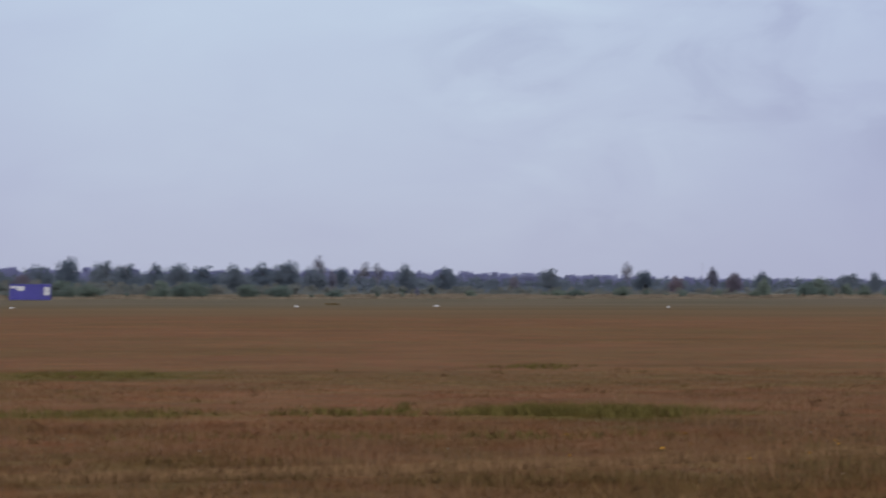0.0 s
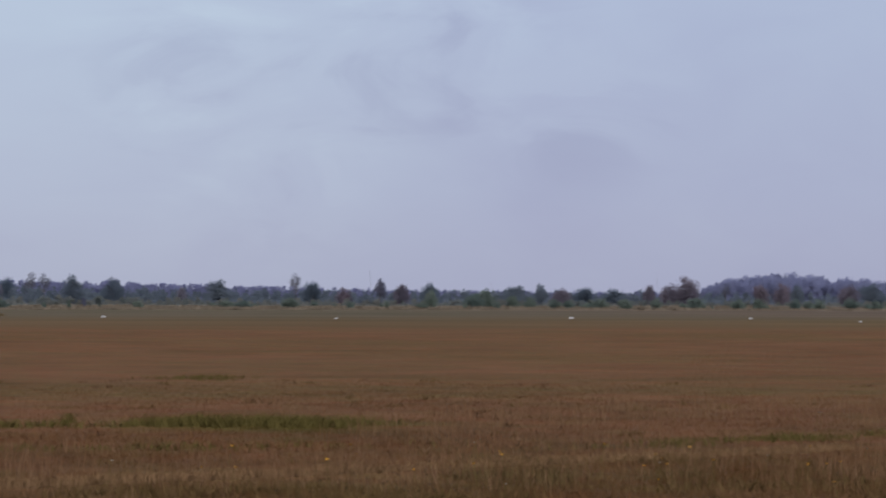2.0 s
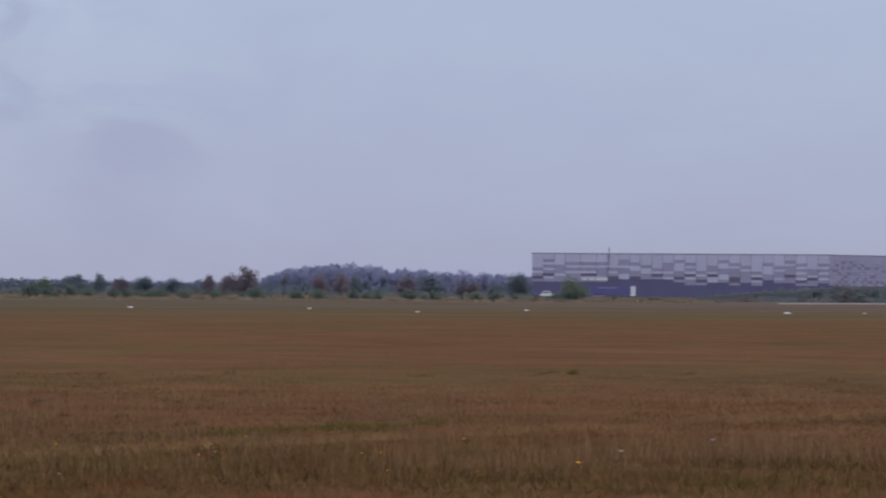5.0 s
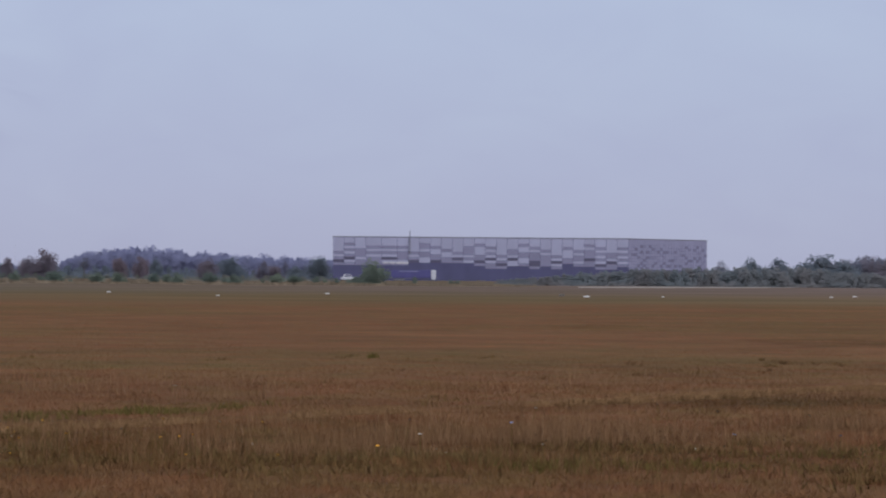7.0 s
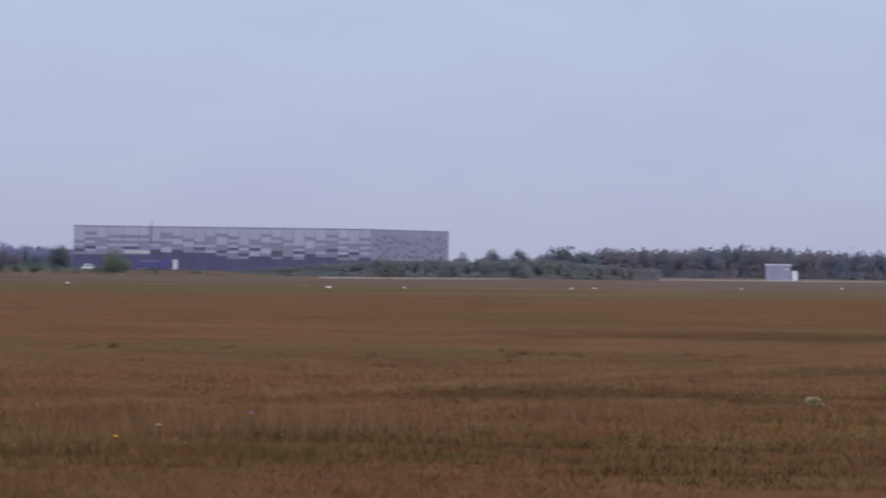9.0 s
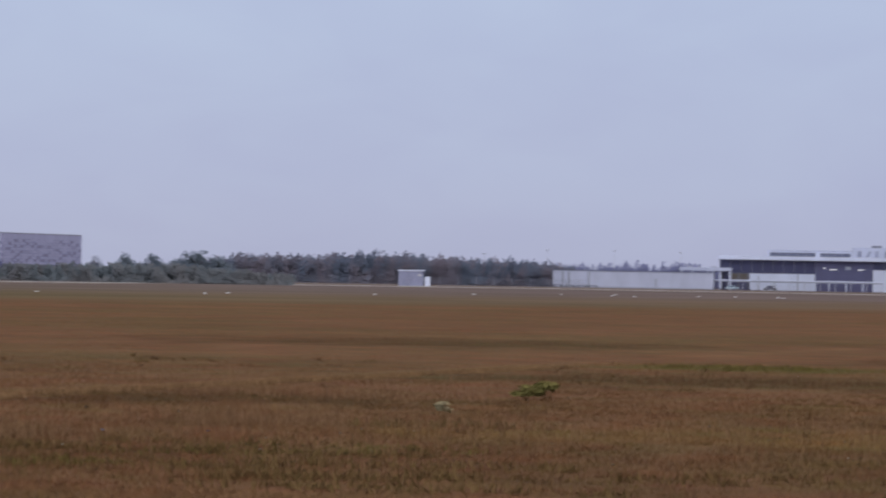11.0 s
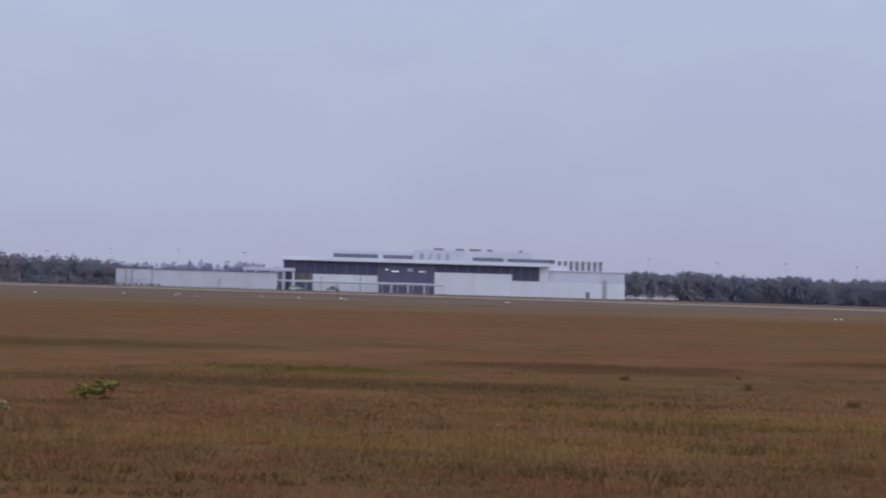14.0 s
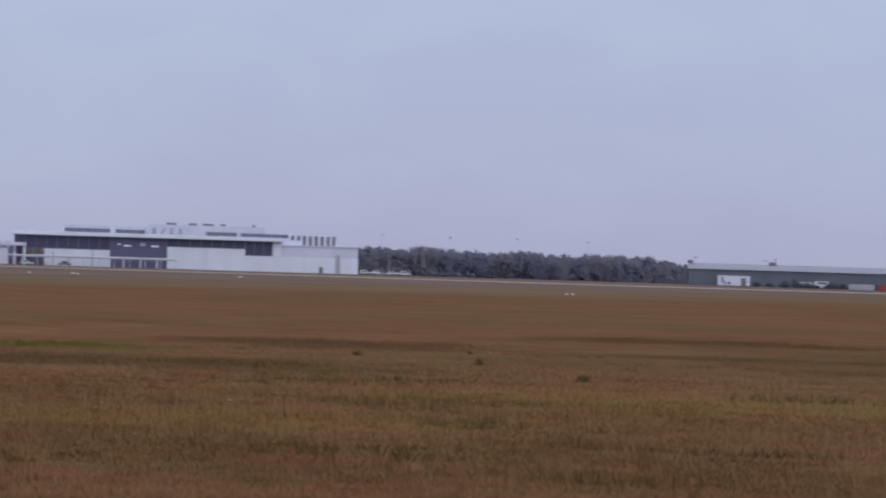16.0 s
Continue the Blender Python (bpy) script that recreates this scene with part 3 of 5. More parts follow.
def sward():
    rng = np.random.default_rng(11)
    count, per = 155000, 8
    a = np.radians(rng.uniform(-10.5, 53.0, count))
    r = 20.5 * np.exp(rng.uniform(0, math.log(215 / 20.5), count))
    x, y = r * np.sin(a), r * np.cos(a)
    patch = 0.4 * lattice(x, y, 7.0, 1) + 0.35 * lattice(x, y, 2.1, 2) + 0.25 * lattice(x, y, 0.8, 3)
    h = (0.03 + 0.115 * patch ** 1.4) * np.clip(1.15 - r / 68, 0.2, 1.0)
    h *= np.where(off_track(x, y) < 0.35, 0.5, 1.0)
    # the rough grass ends along the mown verge
    edge = y + 0.08 * x + 20 * lattice(x, y, 26, 4) + 8 * lattice(x, y, 5, 6)
    h *= np.clip((204 - edge) / 45, 0.15, 1.0)
    keep = (rng.uniform(0, 1, count) < 0.5 + 0.7 * patch) & (edge < 198 + rng.uniform(-12, 8, count))
    x, y, h, r = x[keep], y[keep], h[keep], r[keep]
    v = blades(rng, x, y, per, h, 0.00028 * r, 0.0040 * r, 2.2)
    ob = new("dry_grass", flat_mesh("dry_grass", v, M_GRASS))
    tagged(ob, "rust-brown dry grass standing over the airfield", "grass", kind="stuff")
    # thin pale flowering stems above the nearer grass
    count = 11000
    a = np.radians(rng.uniform(-10.5, 53.0, count))
    r = 21 * np.exp(rng.uniform(0, math.log(48 / 21), count))
    x, y = r * np.sin(a), r * np.cos(a)
    keep = 0.6 * lattice(x, y, 4.5, 14) + 0.4 * lattice(x, y, 1.3, 15) > 0.52
    x, y, r = x[keep], y[keep], r[keep]
    v = blades(rng, x, y, 2, 0.2 + 0.16 * lattice(x, y, 2.5, 16), 0.00022 * r, 0.0015 * r, 0.4)
    ob = new("grass_stems", flat_mesh("grass_stems", v, M_REED))
    tagged(ob, "thin pale flowering grass stems", "grass", kind="stuff")


sward()


def weed_tufts():
    """Small dull clumps of leaf scattered through the grass."""
    rng = np.random.default_rng(64)
    count = 1300
    a, r = np.radians(rng.uniform(-10.5, 53.0, count)), 22 * np.exp(rng.uniform(0, math.log(62 / 22), count))
    x, y = r * np.sin(a), r * np.cos(a)
    keep = lattice(x, y, 6.0, 51) * 0.6 + rng.uniform(0, 0.4, count) > 0.5
    x, y, r = x[keep], y[keep], r[keep]
    wide, tall = rng.uniform(0.04, 0.16, len(x)), rng.uniform(0.04, 0.10, len(x))
    for name, label, material, part_of in (("weed_tufts", "small olive weed clumps in the dry grass", M_OLIVE, 0), ("dock_tufts", "small dead brown weed clumps in the grass", M_DARKSTEM, 1)):
        mine = np.arange(len(x)) % 2 == part_of
        v = blades(rng, x[mine], y[mine], 18, tall[mine], 0.00045 * r[mine], wide[mine], 1.4)
        tagged(new(name, flat_mesh(name, v, material)), label, "weeds", kind="stuff")


weed_tufts()


def grass_patch(name, label, cx, cy, rx, ry, turn, count, tall, material, seed, per=6, width=0.018, lean=0.6):
    rng = np.random.default_rng(seed)
    a, r = rng.uniform(0, math.tau, count), np.sqrt(rng.uniform(0, 1, count))
    u, w = rx * r * np.cos(a) * rng.uniform(0.8, 1.15, count), ry * r * np.sin(a) * rng.uniform(0.8, 1.15, count)
    c, s = math.cos(radians(turn)), math.sin(radians(turn))
    x, y = cx + u * c - w * s, cy + u * s + w * c
    keep = 0.6 * lattice(x, y, 0.35 * ry + 0.3, seed) + 0.4 * rng.uniform(0, 1, count) > 0.12 + 0.72 * r * r
    x, y = x[keep], y[keep]
    h = tall * (0.5 + 0.8 * lattice(x, y, 0.6, seed + 3))
    ob = new(name, flat_mesh(name, blades(rng, x, y, per, h, width, 0.05, lean), material))
    tagged(ob, label, "grass", kind="stuff")


GREEN = "low patch of green grass amid the dry field"
for k, (cx, cy, rx, ry, turn, count, tall) in enumerate((
        (1.9, 39.9, 2.0, 1.4, 5, 2300, 0.15), (-0.8, 39.6, 1.6, 1.0, 0, 500, 0.12), (-4.6, 39.4, 2.2, 1.2, 0, 500, 0.12),
        (-6.6, 57.6, 2.2, 2.0, 0, 600, 0.11), (1.6, 63.5, 1.7, 2.2, 0, 400, 0.10), (0.2, 33.6, 4.5, 0.8, 8, 700, 0.14),
        (7.6, 35.2, 3.4, 0.7, 38, 700, 0.14), (12.9, 25.6, 2.6, 1.2, -20, 450, 0.11), (9.6, 24.6, 1.6, 0.9, -15, 500, 0.13),
        (34.0, 49.0, 2.6, 2.6, -35, 800, 0.13), (25.5, 28.5, 1.8, 1.5, -40, 420, 0.12), (28.6, 33.4, 2.0, 1.7, -40, 420, 0.12))):
    grass_patch("green_grass", GREEN, cx, cy, rx, ry, turn, int(count * 0.5), tall * (1.0 if k < 5 else 0.65), M_GREEN, 40 + k, 6, 0.016, 1.3)
rng_g = np.random.default_rng(8)
for k in range(26):
    bearing, far = rng_g.uniform(-9, 51), rng_g.uniform(23.0, 31.0)
    grass_patch("green_grass", "thin olive grass mixed into the dry field", far * math.sin(radians(bearing)), far * math.cos(radians(bearing)), rng_g.uniform(1.2, 2.6), rng_g.uniform(0.4, 0.9),
                -bearing + rng_g.uniform(-12, 12), 150, 0.10, M_OLIVE, 500 + k, 6, 0.016, 1.5)


def wheel_track():
    """The pale trodden line left by wheels across the near field."""
    rng = np.random.default_rng(77)
    line = np.array(((-5.5, 25.0), (-3.2, 25.9), (-0.9, 26.8), (1.6, 28.4), (4.8, 30.6), (10.2, 34.7), (14.3, 37.1), (17.0, 39.2), (21.4, 42.5), (26.6, 46.6), (33.0, 51.5)))
    s = rng.uniform(0, len(line) - 1.001, 3600)
    i = s.astype(int)
    p = line[i] + (line[i + 1] - line[i]) * (s - i)[:, None] + rng.normal(0, 0.11, (3600, 2))
    keep = lattice(p[:, 0], p[:, 1], 1.7, 12) > 0.3
    p = p[keep]
    ob = new("trodden_grass", flat_mesh("trodden_grass", blades(rng, p[:, 0], p[:, 1], 6, np.full(len(p), 0.10), 0.012, 0.06, 1.2), M_TAN))
    tagged(ob, "pale trodden grass along an old wheel track", "grass", kind="stuff")


wheel_track()
STEMS = "stand of tall russet dry stems"
for k, (cx, cy, rx, ry, turn, count, tall) in enumerate((
        (10.2, 28.6, 2.3, 1.1, -8, 900, 0.24), (7.4, 27.4, 1.6, 0.7, 0, 400, 0.2), (14.6, 30.6, 1.6, 0.8, -30, 450, 0.22),
        (18.4, 37.8, 3.2, 2.2, -28, 500, 0.14), (29.5, 41.5, 6.0, 3.4, -38, 800, 0.13), (43.0, 50.4, 4.4, 4.0, -40, 420, 0.12),
        (57.5, 53.0, 5.0, 4.0, -45, 420, 0.12), (38.5, 69.0, 7.5, 5.0, -32, 380, 0.10))):
    grass_patch("russet_stems", STEMS, cx, cy, rx, ry, turn, int(count * 0.7) if k < 4 else count * 2, tall * (1.2 if k < 4 else 1.0), M_REED if k < 4 else M_DARKSTEM, 70 + k, 5, 0.009, 0.5)
for k, (cx, cy, rx, ry, turn, count, tall) in enumerate((
        (6.2, 26.9, 1.6, 0.6, 0, 500, 0.2), (3.6, 27.6, 0.7, 0.4, 0, 220, 0.24), (8.3, 25.6, 1.3, 0.4, -10, 420, 0.2),
        (16.6, 29.5, 1.0, 0.4, -20, 260, 0.22), (24.3, 27.2, 1.0, 0.4, -40, 260, 0.22), (22.2, 23.8, 1.1, 0.4, -40, 300, 0.18),
        (31.5, 27.5, 1.2, 0.4, -45, 300, 0.18))):
    grass_patch("weed_growth", "dark leafy weeds between the dry stems", cx, cy, rx * 1.1, ry * 2.6, turn, int(count * 0.4), tall * 0.65, M_WEED, 100 + k, 5, 0.018, 0.8)


# ---- vegetation: trees and shrubs ----
TO_FIELD = (0.0, -1.0, 0.6)


def crown(rng, wide, low, high, count, boughs, leaf, taper=0.0, open_crown=False):
    """The leaves of one crown: boughs of many sizes, set round an uneven form from height low to high, over coarser sprays of leaf within."""
    mid, half = (low + high) / 2, (high - low) / 2
    way = rng.normal(0, 1, (boughs, 3))
    way /= np.linalg.norm(way, axis=1)[:, None]
    centre = way * (rng.uniform(0.15, 0.62, boughs) ** 0.6)[:, None]
    size = rng.uniform(0.28, 0.48, boughs)
    # one bough makes the top
    centre[0], size[0] = (rng.uniform(-0.2, 0.2), rng.uniform(-0.2, 0.2), 0.66), 0.34
    own = rng.choice(boughs, count, p=size ** 2 / (size ** 2).sum())
    spread = rng.normal(0, 1, (count, 3))
    spread /= np.linalg.norm(spread, axis=1)[:, None]
    p = centre[own] + spread * (size[own] * rng.uniform(0.35, 1.0, count) ** 0.7)[:, None]
    inner = centre[rng.integers(0, boughs, boughs * 8)] * 0.8 + rng.normal(0, 0.13, (boughs * 8, 3))

    def place(u):
        u = u.copy()
        u[..., :2] *= 1.0 - taper * (u[..., 2:3] + 0.4)
        u = u * np.array((wide / 2, wide / 2, half)) + np.array((0, 0, mid))
        u[..., 2] = np.maximum(u[..., 2], max(low * 0.7, 0.0))
        return u

    if open_crown:
        return leaf_faces(rng, place(p), leaf)
    return np.concatenate((leaf_faces(rng, place(p), leaf, TO_FIELD, 0.6), leaf_faces(rng, place(inner), 0.07 * min(wide, half), TO_FIELD, 0.5)))


def trunk_bm(rng, height, fork, wide, radius, limbs):
    bm = bmesh.new()
    lean = rng.uniform(-0.03, 0.03, 2) * height
    top = (lean[0], lean[1], height)
    rod(bm, (0, 0, -0.1), (lean[0] * fork, lean[1] * fork, height * fork), radius, radius * 0.7)
    rod(bm, (lean[0] * fork, lean[1] * fork, height * fork), top, radius * 0.7, radius * 0.15, 6)
    for k in range(limbs):
        a = math.tau * (k + rng.uniform(-0.3, 0.3)) / limbs
        z0 = height * (fork + (0.85 - fork) * k / limbs * 0.8)
        out = wide * 0.36 * rng.uniform(0.6, 1.1)
        rod(bm, (0, 0, z0), (math.cos(a) * out, math.sin(a) * out, min(height, z0 + out * rng.uniform(0.5, 1.1))), radius * 0.42, radius * 0.1, 5)
    return bm


def tree(kind, seed, label, category="tree"):
    """A tree or shrub of unit height: a trunk with limbs and a crown of leaf clumps."""
    rng = np.random.default_rng(seed)
    ob = thing(kind, Matrix(), label, category)
    if kind == "broadleaf_tree" or kind == "rust_tree":
        part("trunk", trunk_bm(rng, 0.82, 0.3, 0.8, 0.028, 7), M_BARK, ob)
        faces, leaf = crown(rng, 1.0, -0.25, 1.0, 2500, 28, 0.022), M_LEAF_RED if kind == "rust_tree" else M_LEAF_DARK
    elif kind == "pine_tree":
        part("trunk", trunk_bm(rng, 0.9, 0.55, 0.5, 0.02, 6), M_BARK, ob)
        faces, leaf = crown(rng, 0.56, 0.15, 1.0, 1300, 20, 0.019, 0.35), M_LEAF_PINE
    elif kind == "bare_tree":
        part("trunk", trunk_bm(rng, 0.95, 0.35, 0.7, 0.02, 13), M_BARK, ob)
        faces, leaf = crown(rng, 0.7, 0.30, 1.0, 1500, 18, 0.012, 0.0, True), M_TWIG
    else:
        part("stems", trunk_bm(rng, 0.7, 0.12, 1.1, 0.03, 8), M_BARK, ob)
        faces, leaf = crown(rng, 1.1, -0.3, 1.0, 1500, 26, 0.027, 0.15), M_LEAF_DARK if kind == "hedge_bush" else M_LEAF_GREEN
    top = new("crown", flat_mesh("crown", faces, leaf))
    top.parent = ob
    return ob


def plant(models, bearing, distance, top, wide, spin):
    """Puts a copy of a tree up: top and wide in metres."""
    ob = models[spin % len(models)]
    m = site(bearing, distance, 17.0 * (spin % 5 - 2)) @ Matrix.Diagonal((wide if spin % 2 else -wide, wide, top, 1))
    if not ob.get("used"):
        ob["used"] = 1
        ob.matrix_basis = m
        return ob
    keep = ob.matrix_basis.copy()
    ob.matrix_basis = Matrix()
    made = copy_thing(ob, m)
    ob.matrix_basis = keep
    return made


LABELS = {"broadleaf_tree": "round dark green broadleaf tree standing at the field's far edge", "rust_tree": "round tree in rust-brown autumn leaf",
          "pine_tree": "dark pine with a bare lower trunk", "bare_tree": "tall thin tree nearly bare of leaves", "shrub": "low green shrub at the edge of the airfield", "hedge_bush": "dense dusky green bush growing before the hangar"}
MODELS = {k: [tree(k, 200 + 10 * i + j, LABELS[k], "tree" if "tree" in k else "shrub") for j in range(4)] for i, k in enumerate(LABELS)}
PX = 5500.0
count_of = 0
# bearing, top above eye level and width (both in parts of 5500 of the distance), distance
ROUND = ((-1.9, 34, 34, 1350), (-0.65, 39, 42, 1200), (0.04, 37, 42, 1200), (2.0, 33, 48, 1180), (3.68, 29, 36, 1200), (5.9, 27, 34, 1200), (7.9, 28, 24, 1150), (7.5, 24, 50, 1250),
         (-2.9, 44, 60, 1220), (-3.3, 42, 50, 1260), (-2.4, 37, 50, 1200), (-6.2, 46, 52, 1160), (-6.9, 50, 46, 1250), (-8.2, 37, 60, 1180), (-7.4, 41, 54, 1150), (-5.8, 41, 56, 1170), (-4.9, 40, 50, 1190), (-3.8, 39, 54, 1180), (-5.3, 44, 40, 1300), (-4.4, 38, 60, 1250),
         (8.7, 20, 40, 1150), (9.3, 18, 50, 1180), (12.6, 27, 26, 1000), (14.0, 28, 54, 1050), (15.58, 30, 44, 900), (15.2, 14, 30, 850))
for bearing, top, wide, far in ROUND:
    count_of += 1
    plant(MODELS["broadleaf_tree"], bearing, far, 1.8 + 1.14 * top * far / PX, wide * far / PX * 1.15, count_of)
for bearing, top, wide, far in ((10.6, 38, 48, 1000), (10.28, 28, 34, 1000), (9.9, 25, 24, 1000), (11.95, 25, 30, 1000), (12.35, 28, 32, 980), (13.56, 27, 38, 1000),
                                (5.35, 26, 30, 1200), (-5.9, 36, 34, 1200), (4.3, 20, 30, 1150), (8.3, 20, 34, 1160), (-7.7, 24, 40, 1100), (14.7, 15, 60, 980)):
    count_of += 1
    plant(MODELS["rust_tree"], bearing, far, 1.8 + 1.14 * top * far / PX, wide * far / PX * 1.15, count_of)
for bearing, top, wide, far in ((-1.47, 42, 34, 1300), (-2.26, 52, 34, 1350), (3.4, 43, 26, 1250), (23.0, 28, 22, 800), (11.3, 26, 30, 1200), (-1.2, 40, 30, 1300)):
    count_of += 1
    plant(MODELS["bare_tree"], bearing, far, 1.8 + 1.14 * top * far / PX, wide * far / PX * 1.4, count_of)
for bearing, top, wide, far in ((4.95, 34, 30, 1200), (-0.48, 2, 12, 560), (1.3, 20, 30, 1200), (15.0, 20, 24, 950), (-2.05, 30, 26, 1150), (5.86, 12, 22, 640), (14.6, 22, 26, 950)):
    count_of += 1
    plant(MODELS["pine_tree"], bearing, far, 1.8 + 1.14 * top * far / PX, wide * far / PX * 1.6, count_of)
rng_s = np.random.default_rng(5)
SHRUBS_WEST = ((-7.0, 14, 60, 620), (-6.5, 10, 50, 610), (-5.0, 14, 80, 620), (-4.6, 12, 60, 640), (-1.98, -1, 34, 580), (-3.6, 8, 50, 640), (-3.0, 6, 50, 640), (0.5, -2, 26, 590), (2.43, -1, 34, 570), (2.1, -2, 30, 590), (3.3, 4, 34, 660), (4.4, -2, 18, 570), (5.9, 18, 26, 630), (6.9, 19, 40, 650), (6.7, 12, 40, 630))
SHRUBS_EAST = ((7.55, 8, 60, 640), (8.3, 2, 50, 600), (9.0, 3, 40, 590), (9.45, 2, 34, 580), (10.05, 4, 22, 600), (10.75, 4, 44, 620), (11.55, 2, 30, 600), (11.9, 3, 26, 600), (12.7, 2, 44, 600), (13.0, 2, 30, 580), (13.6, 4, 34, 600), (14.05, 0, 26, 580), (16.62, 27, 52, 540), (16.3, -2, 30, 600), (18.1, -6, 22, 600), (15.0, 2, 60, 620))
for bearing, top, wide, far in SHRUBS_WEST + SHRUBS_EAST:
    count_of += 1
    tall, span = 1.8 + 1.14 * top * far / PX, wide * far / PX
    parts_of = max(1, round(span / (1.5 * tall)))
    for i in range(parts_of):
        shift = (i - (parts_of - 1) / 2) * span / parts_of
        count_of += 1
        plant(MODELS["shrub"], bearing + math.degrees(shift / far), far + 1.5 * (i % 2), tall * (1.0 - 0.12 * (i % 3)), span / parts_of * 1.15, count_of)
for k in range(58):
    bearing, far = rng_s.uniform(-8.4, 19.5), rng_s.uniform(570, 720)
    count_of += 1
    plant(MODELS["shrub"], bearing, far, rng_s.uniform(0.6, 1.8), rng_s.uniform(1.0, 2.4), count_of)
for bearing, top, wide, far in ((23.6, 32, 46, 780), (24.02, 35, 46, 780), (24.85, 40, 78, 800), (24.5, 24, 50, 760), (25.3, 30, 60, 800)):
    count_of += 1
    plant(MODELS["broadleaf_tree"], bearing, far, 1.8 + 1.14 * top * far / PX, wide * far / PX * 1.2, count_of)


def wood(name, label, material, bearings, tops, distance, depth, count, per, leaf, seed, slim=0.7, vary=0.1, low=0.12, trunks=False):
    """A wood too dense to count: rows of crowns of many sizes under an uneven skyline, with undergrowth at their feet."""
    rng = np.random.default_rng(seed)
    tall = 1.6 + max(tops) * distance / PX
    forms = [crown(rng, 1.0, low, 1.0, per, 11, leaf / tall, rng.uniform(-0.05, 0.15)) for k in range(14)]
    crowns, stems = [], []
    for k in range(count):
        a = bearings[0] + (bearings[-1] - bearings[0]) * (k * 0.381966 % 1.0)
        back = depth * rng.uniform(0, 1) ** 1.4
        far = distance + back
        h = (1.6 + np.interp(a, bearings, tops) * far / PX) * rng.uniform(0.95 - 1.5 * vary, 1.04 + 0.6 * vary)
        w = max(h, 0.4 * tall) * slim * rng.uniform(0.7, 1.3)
        turn = radians(a) + rng.uniform(-0.3, 0.3)
        c, s, flip = w * math.cos(turn), w * math.sin(turn), rng.choice((-1, 1))
        p = forms[k % 14]
        x, y = far * math.sin(radians(a)), far * math.cos(radians(a))
        crowns.append(np.stack((x + flip * p[..., 0] * c + p[..., 1] * s, y - flip * p[..., 0] * s + p[..., 1] * c, h * p[..., 2]), -1))
        if trunks and back < 0.35 * depth:
            t, lean = 0.013 * h, rng.uniform(-0.03, 0.03) * h
            stems.append(((x - t, y, -0.1), (x + t, y, -0.1), (x + lean + t * 0.5, y, h * 0.8), (x + lean - t * 0.5, y, h * 0.8)))
            stems.append(((x, y - t, -0.1), (x, y + t, -0.1), (x + lean, y + t * 0.5, h * 0.8), (x + lean, y - t * 0.5, h * 0.8)))
    number = int(count * per * 0.10)
    a = rng.uniform(bearings[0], bearings[-1], number)
    far = distance + depth * rng.uniform(-0.02, 0.35, number)
    h = (1.6 + np.interp(a, bearings, tops) * far / PX) * (0.1 + 0.4 * lattice(a * distance / 57.3, far, 0.3 * tall, seed)) * rng.uniform(0.3, 1.2, number)
    feet = np.stack((far * np.sin(np.radians(a)), far * np.cos(np.radians(a)), h * rng.uniform(0, 1, number)), 1)
    me = flat_mesh(name, np.concatenate(crowns + [leaf_faces(rng, feet, leaf * 1.3, (-0.4, -0.9, 0.6), 0.5)] + ([np.array(stems)] if stems else [])), material)
    me.materials.append(M_BARK)
    if stems:
        mark = np.zeros(len(me.polygons), dtype=np.int32)
        mark[-len(stems):] = 1
        me.polygons.foreach_set("material_index", mark)
    tagged(new(name, me), label, "woods", kind="stuff")


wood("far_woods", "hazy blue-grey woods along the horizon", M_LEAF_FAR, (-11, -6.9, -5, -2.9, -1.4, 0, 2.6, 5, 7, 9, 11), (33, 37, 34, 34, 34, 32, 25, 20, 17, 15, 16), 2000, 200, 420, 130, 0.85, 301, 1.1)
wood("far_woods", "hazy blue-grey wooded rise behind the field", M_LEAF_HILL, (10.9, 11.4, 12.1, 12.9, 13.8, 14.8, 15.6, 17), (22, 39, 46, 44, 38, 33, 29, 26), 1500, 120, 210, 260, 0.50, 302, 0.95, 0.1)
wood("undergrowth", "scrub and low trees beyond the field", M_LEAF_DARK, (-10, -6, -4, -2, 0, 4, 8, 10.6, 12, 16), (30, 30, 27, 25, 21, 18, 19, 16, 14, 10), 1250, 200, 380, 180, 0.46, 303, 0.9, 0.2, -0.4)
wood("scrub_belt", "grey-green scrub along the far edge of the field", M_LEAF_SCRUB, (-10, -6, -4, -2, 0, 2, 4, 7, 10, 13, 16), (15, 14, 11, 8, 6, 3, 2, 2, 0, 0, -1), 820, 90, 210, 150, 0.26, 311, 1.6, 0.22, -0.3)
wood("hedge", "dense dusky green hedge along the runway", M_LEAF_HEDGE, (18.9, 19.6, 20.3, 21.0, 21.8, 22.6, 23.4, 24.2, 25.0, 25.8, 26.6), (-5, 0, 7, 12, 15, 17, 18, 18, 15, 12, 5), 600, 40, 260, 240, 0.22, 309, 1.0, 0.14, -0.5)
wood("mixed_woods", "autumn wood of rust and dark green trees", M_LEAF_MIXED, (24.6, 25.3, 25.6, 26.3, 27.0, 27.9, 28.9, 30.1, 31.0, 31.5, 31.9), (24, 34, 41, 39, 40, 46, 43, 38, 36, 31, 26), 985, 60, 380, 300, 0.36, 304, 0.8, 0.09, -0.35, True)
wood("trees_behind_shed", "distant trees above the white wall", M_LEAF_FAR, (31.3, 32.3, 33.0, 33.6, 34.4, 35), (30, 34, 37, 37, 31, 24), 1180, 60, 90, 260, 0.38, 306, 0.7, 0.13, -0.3)
